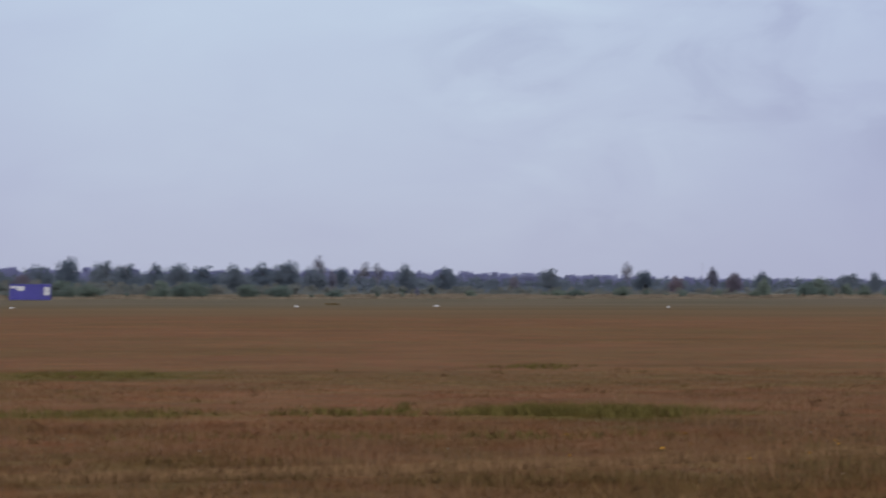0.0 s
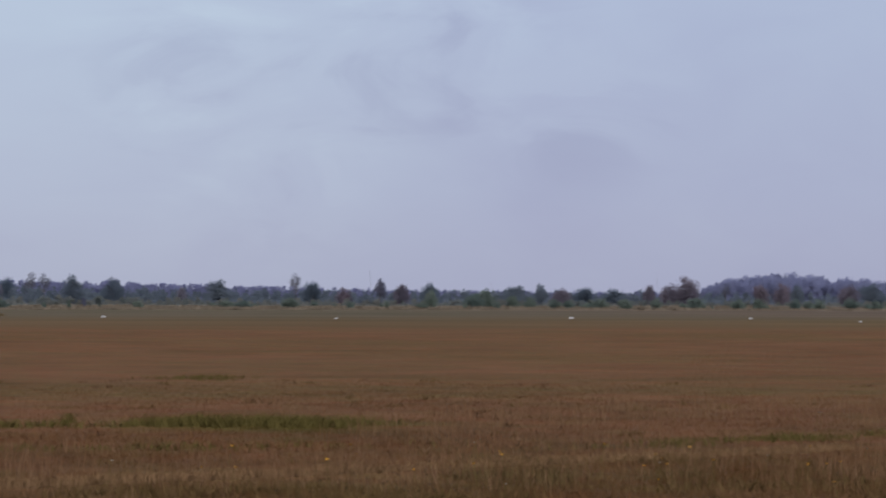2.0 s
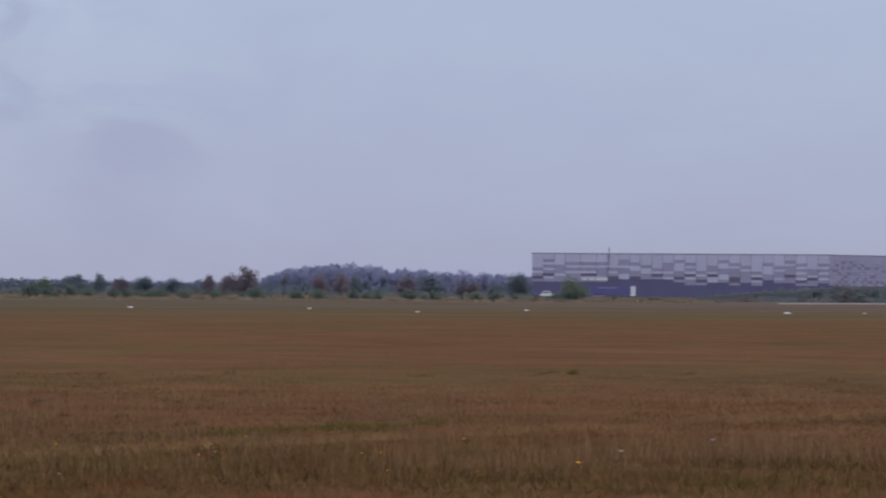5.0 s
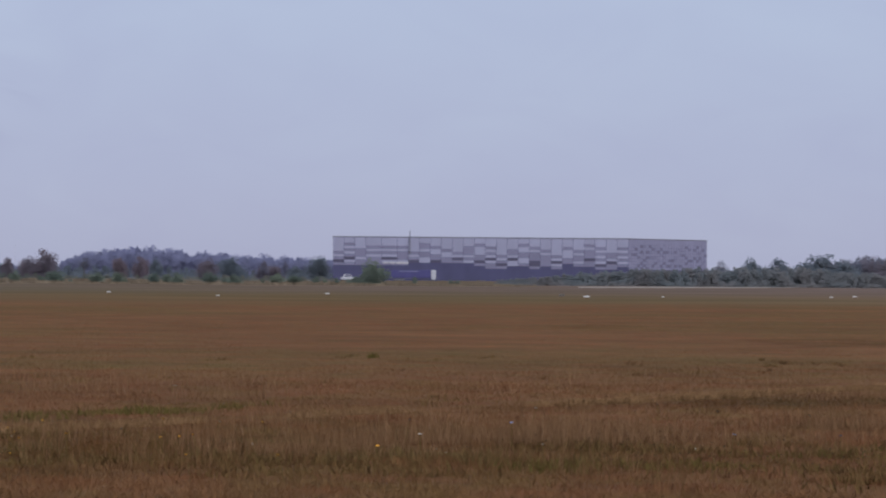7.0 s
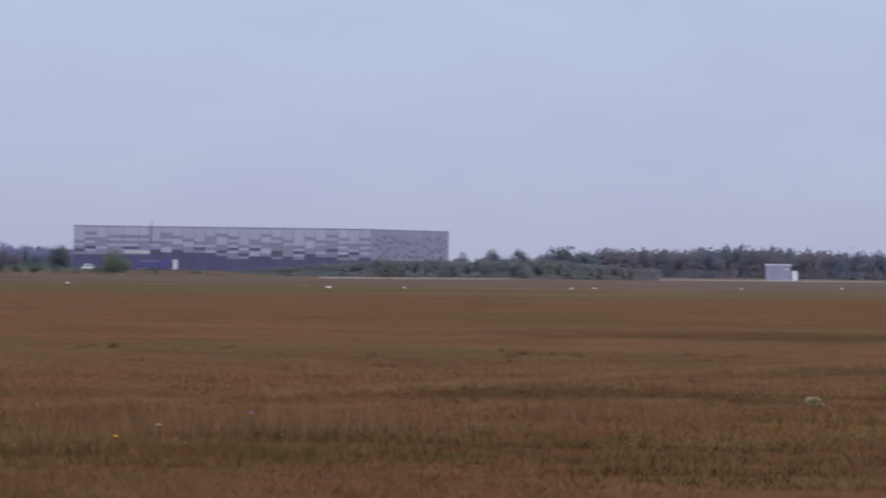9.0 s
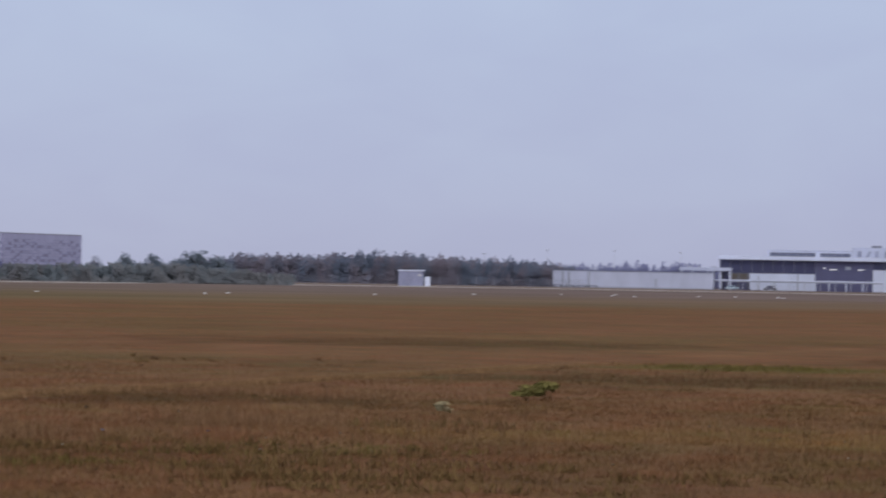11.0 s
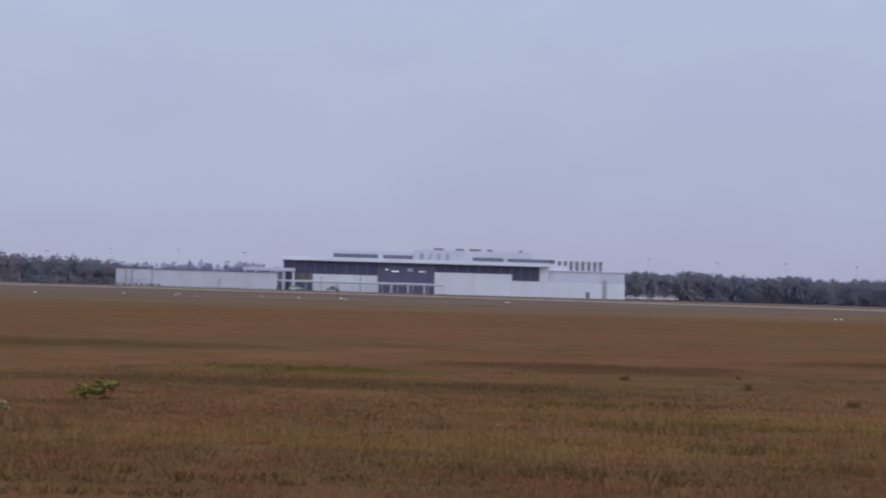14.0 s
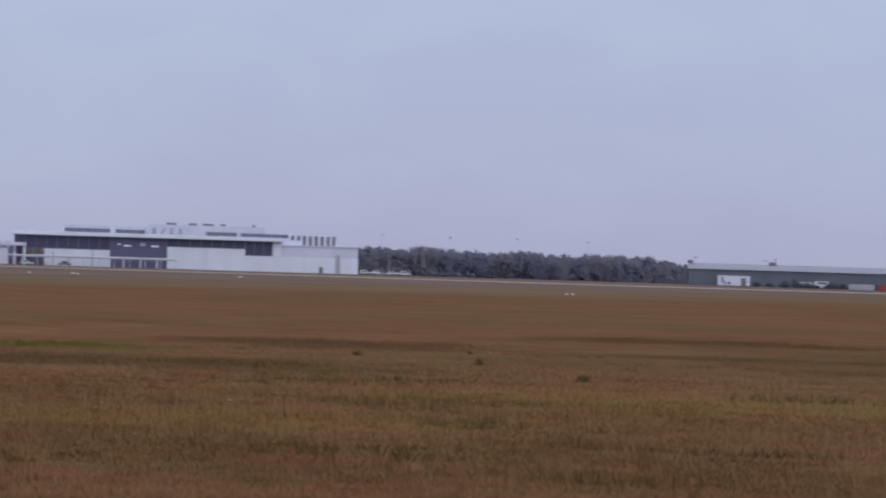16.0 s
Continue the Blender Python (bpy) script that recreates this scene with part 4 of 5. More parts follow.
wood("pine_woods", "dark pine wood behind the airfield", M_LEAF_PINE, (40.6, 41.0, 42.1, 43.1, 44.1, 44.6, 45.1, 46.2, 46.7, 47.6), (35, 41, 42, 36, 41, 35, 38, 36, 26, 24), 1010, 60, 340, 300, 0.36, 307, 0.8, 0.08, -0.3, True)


def dry_margin():
    """Pale reeds and straw between and behind the shrubs."""
    rng = np.random.default_rng(21)
    a, r = np.radians(rng.uniform(-9.5, 19.5, 26000)), rng.uniform(500, 1050, 26000)
    x, y = r * np.sin(a), r * np.cos(a)
    keep = 0.6 * lattice(x * 0.35, y, 26, 5) + 0.4 * lattice(x, y, 9, 7) > 0.50
    x, y = x[keep], y[keep]
    h = 0.15 + 0.75 * lattice(x, y, 12, 6) * lattice(x, y, 40, 8)
    ob = new("dry_reeds", flat_mesh("dry_reeds", blades(rng, x, y, 9, h, 0.26, 1.3, 0.9), M_STRAW))
    tagged(ob, "pale dry reeds between the shrubs", "reeds", kind="stuff")


dry_margin()


# ---- buildings ----
def warehouse():
    """The big grey hall with a cladding of shifted panels over a navy base."""
    ob = thing("warehouse", site(18.58, 1100), "large flat-roofed hall clad in grey panels over a navy base", "warehouse")
    top = 15.45
    plan = [(-52.2, 0), (52.3, 0), (82.7, 38), (52, 110), (-52.2, 110)]
    bm = bmesh.new()
    low, high = [bm.verts.new((x, y, 0)) for x, y in plan], [bm.verts.new((x, y, top - 0.15)) for x, y in plan]
    bm.faces.new(high)
    for k in range(5):
        bm.faces.new((low[k], low[(k + 1) % 5], high[(k + 1) % 5], high[k]))
    part("wall", bm, M_NAVY, ob, "navy wall behind the panels")
    bm = bmesh.new()
    for (x0, y0), (x1, y1) in zip(plan, plan[1:] + plan[:1]):
        rod(bm, (x0, y0, top - 0.05), (x1, y1, top - 0.05), 0.22, 0.22, 4)
    part("coping", bm, M_FRAME, ob, "thin dark roof coping")
    bm = bmesh.new()
    rod(bm, (-25, -0.6, 9.5), (-25, -0.6, 17.6), 0.22, 0.16, 6)
    part("flue", bm, M_FRAME, ob)
    meshes = {}
    for key, material in (("L", M_PANEL_L), ("M", M_PANEL_M), ("D", M_PANEL_D), ("S", M_PANEL_S), ("Q", M_PANEL_Q)):
        meshes[key] = finish("panel", B(-0.5, 0.5, -0.5, 0.5, -0.5, 0.5), material)
    front = ("LLLLLMLMDMNN LLMLMLMDLMNN LLLLMMMLMMNN LLLMLMLMMMNN LLLMLMLDLMNN LLLMLMMMLMNN LLLLLMLMDNNN LLMMLMMLLNNN LLLMLLMMDNNN "
             "LLLLMLLMMNNN LLLLLMLDMNNN LLLMMMLMLNNN LLMLLLMMDMNN LLLMLMLDLMMN LLLLLLMLMDMN LLLLMMLDLLNN LLMLLMMLLMNN LLLMLMMMDDMN "
             "LLLLMLMMMMNN LLLLLLMLDLMN LLLMLLLMMNNN LLLLMLMMLMNN LLMLMMMDMMNN LLLMLMLMLDMN LLLLLMMLDMMN LLLMLMLMLMNN").split()
    widths = [1.42 if k in (3, 4) else 1.0 for k in range(len(front))]
    unit = 104.5 / sum(widths)
    x = -52.2
    for column, w in zip(front, widths):
        row = 0
        while row < 12 and column[row] != "N":
            end = row
            while end < 12 and column[end] == column[row]:
                end += 1
            z1, z0 = top - 0.2 - row * 0.985, top - 0.2 - end * 0.985
            size = (w * unit - 0.12, 0.16, z1 - z0 - 0.07)
            piece("panel", meshes[column[row]], ob, Matrix.LocRotScale((x + w * unit / 2, -0.1, (z0 + z1) / 2), None, size))
            row = end
        x += w * unit
    rng = random.Random(4)
    length, angle = math.hypot(30.4, 38), math.atan2(38, 30.4)
    for c in range(28):
        row, dark = 0, False
        while row < 11:
            dark = row > 1 and not dark and rng.random() < 0.5
            end = row + 1
            while not dark and end < 11 and (end < 2 or rng.random() < 0.25):
                end += 1
            key = rng.choice("MQQ") if dark else "S"
            z1, z0 = top - 0.2 - row * 0.985, top - 0.2 - end * 0.985
            s = (c + 0.5) * length / 28
            here = Vector((52.3 + s * math.cos(angle), s * math.sin(angle), (z0 + z1) / 2)) + Vector((math.sin(angle), -math.cos(angle), 0)) * 0.1
            piece("panel", meshes[key], ob, Matrix.LocRotScale(here, Euler((0, 0, angle)), (length / 28 - 0.08, 0.16, z1 - z0 - 0.07)))
            row = end
    bm = bmesh.new()
    for x0, x1 in ((-34.4, -32.6), (-32.2, -30.2), (-29.8, -25.4)):
        box(bm, x0, x1, -0.3, -0.2, 6.05, 6.65)
    part("sign_bars", bm, M_LABEL, ob, "white bars of unreadable lettering")
    annex = thing("annex", site(22.98, 1130), "low dark annex beside the big grey hall", "building")
    part("wall", B(-1.6, 1.6, 0, 8, 0, 5.4), M_NAVY, annex)
    part("roof", B(-1.8, 1.8, -0.2, 8.2, 5.4, 5.65), M_FRAME, annex)


warehouse()


def panes(parent, x0, x1, z0, z1, y, count, name="window", glass=M_GLASSDARK):
    """A strip of glazing: a frame with separate panes set back in it."""
    bm = bmesh.new()
    box(bm, x0, x1, y - 0.12, y + 0.1, z1 - 0.12, z1)
    box(bm, x0, x1, y - 0.12, y + 0.1, z0, z0 + 0.12)
    step = (x1 - x0) / count
    for k in range(count + 1):
        w = 0.05
        c = min(max(x0 + k * step, x0 + w), x1 - w)
        box(bm, c - w, c + w, y - 0.115, y + 0.095, z0 + 0.12, z1 - 0.12)
    frame_ob = part(name, bm, M_FRAME, parent)
    me = finish("pane", B(-0.5, 0.5, -0.02, 0.02, -0.5, 0.5), glass)
    for k in range(count):
        piece("pane", me, frame_ob, Matrix.LocRotScale((x0 + (k + 0.5) * step, y, (z0 + z1) / 2), None, (step - 0.18, 1, z1 - z0 - 0.24)))


def wall_panels(parent, x0, x1, z0, z1, y, count, material=M_WHITEPANEL):
    me = finish("wall_panel", B(-0.5, 0.5, -0.5, 0.5, -0.5, 0.5), material)
    step = (x1 - x0) / count
    for k in range(count):
        piece("wall_panel", me, parent, Matrix.LocRotScale((x0 + (k + 0.5) * step, y, (z0 + z1) / 2), None, (step - 0.03, 0.2, z1 - z0)))


def terminal():
    ob = thing("terminal_building", site(37.6, 985), "white low terminal with dark glazing and roof storeys", "terminal")
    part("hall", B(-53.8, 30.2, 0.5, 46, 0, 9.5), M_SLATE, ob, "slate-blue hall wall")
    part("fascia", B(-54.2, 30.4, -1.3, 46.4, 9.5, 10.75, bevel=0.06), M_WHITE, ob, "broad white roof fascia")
    bm = bmesh.new()
    rod(bm, (-54.2, -1.32, 9.52), (30.4, -1.32, 9.52), 0.12, 0.12, 4)
    part("soffit_edge", bm, M_FRAME, ob)
    panes(ob, -53.6, -23.8, 5.35, 9.5, 0.3, 9)
    panes(ob, -5.8, 18.8, 6.95, 9.5, 0.3, 7)
    panes(ob, 18.8, 27.5, 4.95, 9.5, 0.3, 3)
    wall_panels(ob, -44.3, -23.8, 0, 5.3, 0.2, 3)
    wall_panels(ob, -5.8, 18.8, 0, 6.9, 0.2, 2)
    wall_panels(ob, 18.8, 47.6, 0, 4.9, 0.2, 3)
    wall_panels(ob, 48.9, 54.6, 0, 4.9, 0.2, 1)
    wall_panels(ob, 27.5, 30.3, 4.95, 9.5, 0.25, 1)
    part("pilaster", B(47.7, 48.8, -0.1, 0.6, 0, 5.9), M_GREYPANEL, ob)
    part("wing", B(30.4, 54.5, 1.2, 38, 0, 8.25), M_LILACWALL, ob, "white side wing")
    part("door", B(42.3, 43.5, 0.02, 0.1, 0, 2.0), M_FRAME, ob, "small dark service door")
    part("wing_parapet", B(30.3, 54.7, 1.0, 38.2, 8.25, 8.5), M_OFFWHITE, ob)
    part("timber_bay", B(-50.2, -44.4, 0.1, 0.5, 3.1, 5.2), M_TIMBER, ob, "ochre boarded bay")
    for x0 in (-53.2, -48.0, -45.0):
        part("column", B(x0, x0 + 0.5, -0.3, 0.2, 0, 5.3), M_FRAME, ob)
    # slate doors below the walkway
    for x0 in (-23.6, -17.8, -12.0):
        part("gate", B(x0 + 0.1, x0 + 5.6, 0.28, 0.46, 0, 4.6), M_SLATE, ob)
    for x0 in (-23.9, -19.6, -14.3, -9.1):
        part("post", B(x0, x0 + 0.45, -0.1, 0.25, 0, 2.8), M_WHITEPANEL, ob)
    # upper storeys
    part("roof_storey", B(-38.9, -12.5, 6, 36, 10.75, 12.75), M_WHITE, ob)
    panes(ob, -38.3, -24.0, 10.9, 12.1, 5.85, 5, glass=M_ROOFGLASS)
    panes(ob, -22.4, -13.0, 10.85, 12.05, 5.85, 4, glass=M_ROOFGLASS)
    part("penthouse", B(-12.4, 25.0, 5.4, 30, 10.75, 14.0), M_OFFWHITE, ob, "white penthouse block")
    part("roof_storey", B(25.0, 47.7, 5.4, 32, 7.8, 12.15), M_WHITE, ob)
    part("roof_rail", B(-38.9, -12.6, 5.6, 5.85, 12.75, 12.83), M_GREYPANEL, ob)
    panes(ob, 6.3, 16.0, 10.85, 12.05, 5.25, 4, glass=M_ROOFGLASS)
    panes(ob, 17.4, 32.4, 10.8, 11.95, 5.25, 6, glass=M_ROOFGLASS)
    for x0, z0 in ((33.4, 10.2), (35.3, 10.2), (37.1, 8.7), (39.0, 8.7), (40.9, 8.7), (42.8, 8.7), (44.7, 8.7), (46.5, 8.7)):
        part("louvre", B(x0, x0 + 0.95, 5.2, 5.4, z0, 11.7), M_FRAME, ob, "tall dark louvre")
    for x0, x1, z0 in ((-6.3, -3.2, 14.0), (0.7, 3.4, 14.0), (5.2, 8.8, 14.0), (10.8, 12.5, 14.0), (21.1, 22.1, 14.0)):
        part("roof_vent", B(x0, x1, 12, 15, z0, z0 + 0.75, bevel=0.08), M_FRAME, ob, "dark roof ventilator")
    for x0, x1, lean in ((-10.7, -9.5, 0.0), (-7.6, -6.9, 0.5), (-5.2, -4.2, 0.0), (-2.3, -1.3, 0.0)):
        bm = B(x0, x1, 5.25, 5.39, 10.95, 12.9)
        for v in bm.verts:
            v.co.x += lean * (v.co.z - 11.9)
        part("sign_bar", bm, M_SIGN, ob, "grey bar of unreadable lettering")
    for x0, x1, z0 in ((-21.4, -20.5, 7.2), (-19.4, -17.2, 6.75), (-10.7, -8.6, 6.8)):
        part("ceiling_lamp", B(x0, x1, 0.0, 0.25, z0, z0 + 0.24, bevel=0.08), M_LAMP, ob, "lit lamp behind the glass")
    part("hanging_panel", B(-14.3, -12.7, 0.1, 0.28, 6.9, 7.9), M_GREYPANEL, ob)
    # canopy at the end
    canopy = thing("entrance_canopy", site(37.6, 985), "pale flat canopy on columns at the terminal's end", "canopy")
    part("roof", B(-66.0, -49.8, -9, -1.5, 5.85, 6.9, bevel=0.08), M_SHEDPANEL, canopy)
    for x0, x1 in ((-63.6, -62.2), (-60.4, -59.6), (-56.2, -54.4)):
        part("roof_unit", B(x0, x1, -6, -4, 6.9, 7.35, bevel=0.06), M_GREYPANEL, canopy)
    for x0 in (-65.6, -62.2, -57.4, -55.6, -53.4, -50.4):
        for y0 in (-8.6, -2.4):
            part("column", B(x0, x0 + 0.4, y0, y0 + 0.4, 0, 5.9), M_WHITEPANEL, canopy)
    walkway = thing("covered_walkway", site(37.6, 985), "thin white roofed walkway along the terminal", "walkway")
    part("roof", B(-66, -2.6, -8.2, -6.6, 2.85, 3.25, bevel=0.05), M_WHITE, walkway)
    # added grey strip that stands in for the shade below the walkway roof
    part("gutter_beam", B(-65.8, -2.8, -8.0, -6.8, 2.5, 2.85), M_GREYPANEL, walkway, "grey strip for the shade under the walkway roof")
    for x0, top in ((-29.3, 5.3), (-36.4, 2.5), (-41.6, 4.4)):
        part("service_pole", B(x0, x0 + 0.4, -4.2, -3.8, 0, top), M_GREYPANEL, walkway)
    for k in range(14):
        x0 = -65.4 + k * 4.8
        part("post", B(x0, x0 + 0.2, -7.5, -7.3, 0, 2.5), M_STEEL, walkway)


terminal()


def shed():
    ob = thing("service_shed", site(32.9, 960), "long low white-walled service shed", "shed")
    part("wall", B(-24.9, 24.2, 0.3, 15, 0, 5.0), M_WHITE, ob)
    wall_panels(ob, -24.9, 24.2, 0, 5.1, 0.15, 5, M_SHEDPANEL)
    part("roof", B(-25.2, 24.5, -0.1, 15.3, 5.1, 5.3), M_ROOFGREY, ob)
    for x0, x1, z1 in ((-22.2, -21.5, 4.9), (-20.3, -19.6, 4.9), (-14.2, -13.4, 4.9), (6.5, 7.1, 3.0)):
        part("pilaster", B(x0, x1, -0.25, 0.05, 0, z1), M_GREYPANEL, ob)
    part("plinth", B(-24.6, 24.0, -0.1, 0.05, 0, 0.35), M_GREYPANEL, ob)
    cart = thing("baggage_trolley", site(32.9, 960) @ pose(-19.5, -5, 0), "dark empty baggage trolley", "trolley", "trolleys by the shed")
    part("deck", B(-1.5, 1.5, -0.8, 0.8, 0.5, 0.75), M_FRAME, cart)
    part("rail", B(-1.5, -1.38, -0.8, 0.8, 0.75, 1.35), M_FRAME, cart)
    for x0, y0 in ((-1.1, -0.8), (1.1, -0.8), (-1.1, 0.8), (1.1, 0.8)):
        part("wheel", rod(bmesh.new(), (x0, y0 - 0.08, 0.27), (x0, y0 + 0.08, 0.27), 0.27, 0.27, 12), M_BLACK, cart)
    for x in (-23.2, -15.8, -12.6):
        copy_thing(cart, site(32.9, 960) @ pose(x, -5.2, 0))


shed()


def hangar():
    ob = thing("hangar", site(48.6, 900), "long low grey-green hangar with a pale metal roof", "hangar")
    part("wall", B(-27.2, 75, 0, 24, 0, 4.7), M_HANGAR, ob)
    bm = bmesh.new()
    a = [bm.verts.new(p) for p in ((-27.6, -0.5, 4.7), (75.4, -0.5, 4.7), (75.4, 12, 6.45), (-27.6, 12, 6.45), (75.4, 24.5, 4.7), (-27.6, 24.5, 4.7))]
    bm.faces.new((a[0], a[1], a[2], a[3]))
    bm.faces.new((a[3], a[2], a[4], a[5]))
    bm.faces.new((a[0], a[3], a[5]))
    bm.faces.new((a[1], a[4], a[2]))
    part("roof", bm, M_ROOFGREY, ob, "pale ribbed metal roof")
    me = finish("roof_rib", B(-0.05, 0.05, -6.3, 6.3, -0.04, 0.06), M_ROOFGREY)
    for k in range(34):
        piece("roof_rib", me, ob, pose(-26 + k * 3.0, 5.75, 5.6, 8.0))
    me = finish("wall_rib", B(-0.06, 0.06, -0.06, 0.0, 0, 4.7), M_HANGAR)
    for k in range(50):
        piece("wall_rib", me, ob, pose(-26 + k * 2.0, 0, 0))
    part("vent_cowl", B(-4.4, -2.2, 10.5, 13.5, 6.2, 7.3, bevel=0.3), M_FRAME, ob, "dark roof cowl")
    part("vent_cowl", B(-28.0, -26.4, 10.5, 13.5, 6.2, 7.3, bevel=0.3), M_FRAME, ob)
    kiosk = thing("site_office", site(48.6, 900) @ pose(-14.2, -6, 0), "white flat-roofed site office before the hangar", "cabin")
    part("wall", B(-4.6, 4.6, 0, 3, 0.15, 3.0, bevel=0.04), M_WHITE, kiosk)
    part("roof", B(-4.7, 4.7, -0.1, 3.1, 3.0, 3.15), M_ROOFGREY, kiosk)
    part("base", B(-4.4, 4.4, 0.1, 2.9, 0, 0.15), M_FRAME, kiosk)
    part("door", B(2.1, 3.6, -0.06, 0.02, 0.15, 2.3), M_FRAME, kiosk)
    for x0, x1, z0, z1 in ((-3.5, -3.0, 0.9, 2.5), (-2.8, -2.2, 0.6, 1.3), (-1.8, -0.8, 0.6, 1.2)):
        part("window", B(x0, x1, -0.05, 0.02, z0, z1), M_SLATE, kiosk)
    for bearing, wide, material, label in ((50.02, 6.4, M_GREYPANEL, "low pale grey container on the grass"), (50.52, 5.6, M_RED, "low dark red container on the grass")):
        low = thing("low_container", site(bearing, 780), label, "container", "containers by the hangar")
        part("body", B(-wide / 2, wide / 2, 0, 2.4, 0.12, 1.55, bevel=0.04), material, low)
        part("skid", B(-wide / 2 + 0.2, wide / 2 - 0.2, 0.2, 2.2, 0, 0.12), M_FRAME, low)
        for k in range(9):
            x0 = -wide / 2 + 0.3 + k * (wide - 0.6) / 8
            part("rib", B(x0 - 0.05, x0 + 0.05, -0.05, 0.0, 0.2, 1.45), material, low)


hangar()
for k, (x, top, wide) in enumerate(((5.2, 1.0, 2.2), (8.6, 1.3, 2.6), (12.4, 1.4, 2.4), (9.9, 0.9, 2.0), (-7.6, 2.0, 3.0), (-4.0, 1.6, 3.2), (0.4, 2.2, 3.4), (3.6, 2.8, 4.6), (6.6, 2.0, 3.2), (13.8, 2.2, 3.8), (16.8, 2.0, 3.0), (22.4, 2.4, 3.0), (25.5, 2.2, 3.0))):
    a = math.degrees(math.atan2(x, 880))
    plant(MODELS["hedge_bush"], 48.6 + a, 880, top, wide, k)


# ---- vehicles ----
def wheel(parent, x, y, r, w=0.24):
    tyre = part("wheel", rod(bmesh.new(), (x, y - w / 2, r), (x, y + w / 2, r), r, r, 18), M_BLACK, parent)
    part("rim", rod(bmesh.new(), (x, y - w / 2 - 0.02, r), (x, y + w / 2 + 0.02, r), r * 0.55, r * 0.55, 12), M_STEEL, tyre)


def car(name, m, length, height, paint, label, cabin):
    """A parked car or van seen from the side: body, cabin, windows, wheels."""
    ob = thing(name, m, label, "car" if cabin < 0.8 else "van", "parked vehicles")
    half, wide = length / 2, 0.88
    part("body", B(-half, half, -wide, wide, 0.28, height * 0.56, bevel=0.12), paint, ob)
    bm = B(-half * cabin, half * cabin * 0.82, -wide * 0.92, wide * 0.92, height * 0.5, height, bevel=0.08)
    for v in bm.verts:
        if v.co.z > height * 0.75:
            v.co.x *= 0.8 if cabin < 0.8 else 0.92
            v.co.y *= 0.88
    part("cabin", bm, paint, ob)
    for x0, x1 in ((-half * cabin * 0.62, -0.05), (0.05, half * cabin * 0.6)):
        part("side_window", B(x0, x1, -wide * 0.93, -wide * 0.86, height * 0.62, height * 0.88, bevel=0.02), M_GLASSDARK, ob)
    for x in (-half * 0.62, half * 0.62):
        for y in (-wide + 0.1, wide - 0.1):
            wheel(ob, x, y, 0.32)
    part("headlight", B(-half - 0.01, -half + 0.06, -wide + 0.15, -wide + 0.5, 0.6, 0.78), M_LABEL, ob)
    return ob


car("parked_car", site(18.58, 1055) @ pose(-45.0, 0, 0), 4.7, 2.0, M_BODYWHITE, "white people carrier parked before the big grey hall", 0.7)
car("parked_car", site(37.6, 985) @ pose(-49.2, -12, 0), 4.3, 1.45, M_BODYTEAL, "pale blue car parked by the canopy", 0.6)
car("parked_car", site(37.6, 985) @ pose(-37.4, -11, 0), 4.2, 1.5, M_FRAME, "dark grey car parked by the terminal", 0.6)
car("parked_car", site(37.6, 985) @ pose(-60, -12, 0), 4.2, 1.5, M_FRAME, "dark grey car parked by the canopy", 0.6)
car("white_van", site(48.6, 893) @ pose(6.4, 0, 0), 4.4, 1.75, M_BODYWHITE, "white van parked before the hangar", 0.95)
car("white_van", site(48.6, 893) @ pose(11.0, 0, 0), 4.8, 2.05, M_BODYWHITE, "white van parked among bushes by the hangar", 0.95)
for x in (57.5, 61.5, 66.5, 70.5):
    car("parked_car", site(37.6, 1000) @ pose(x, 0, 0), 4.2, 1.4, M_BODYWHITE, "pale car parked beyond the terminal", 0.6)


def truck():
    ob = thing("semi_truck", site(18.58, 1065) @ pose(-23.4, 0, 0), "blue tarpaulin semi-trailer with a white cab", "truck", "parked vehicles")
    part("trailer", B(-7.0, 6.4, -1.25, 1.25, 1.0, 3.75, bevel=0.05), M_TRAILER, ob, "blue tarpaulin trailer box")
    part("chassis", B(-6.8, 6.4, -0.9, 0.9, 0.75, 1.0), M_FRAME, ob)
    cab = part("cab", B(6.6, 8.2, -1.2, 1.2, 0.5, 3.8, bevel=0.12), M_BODYWHITE, ob, "white driver's cab")
    part("windscreen", B(8.18, 8.24, -1.0, 1.0, 2.0, 3.0), M_GLASSDARK, cab)
    part("stripe", B(-4.5, 2.0, -1.29, -1.25, 3.2, 3.35), M_PANEL_L, ob)
    for x in (-5.6, -4.4, -3.2, 7.3):
        for y in (-1.0, 1.0):
            wheel(ob, x, y, 0.5, 0.3)


truck()


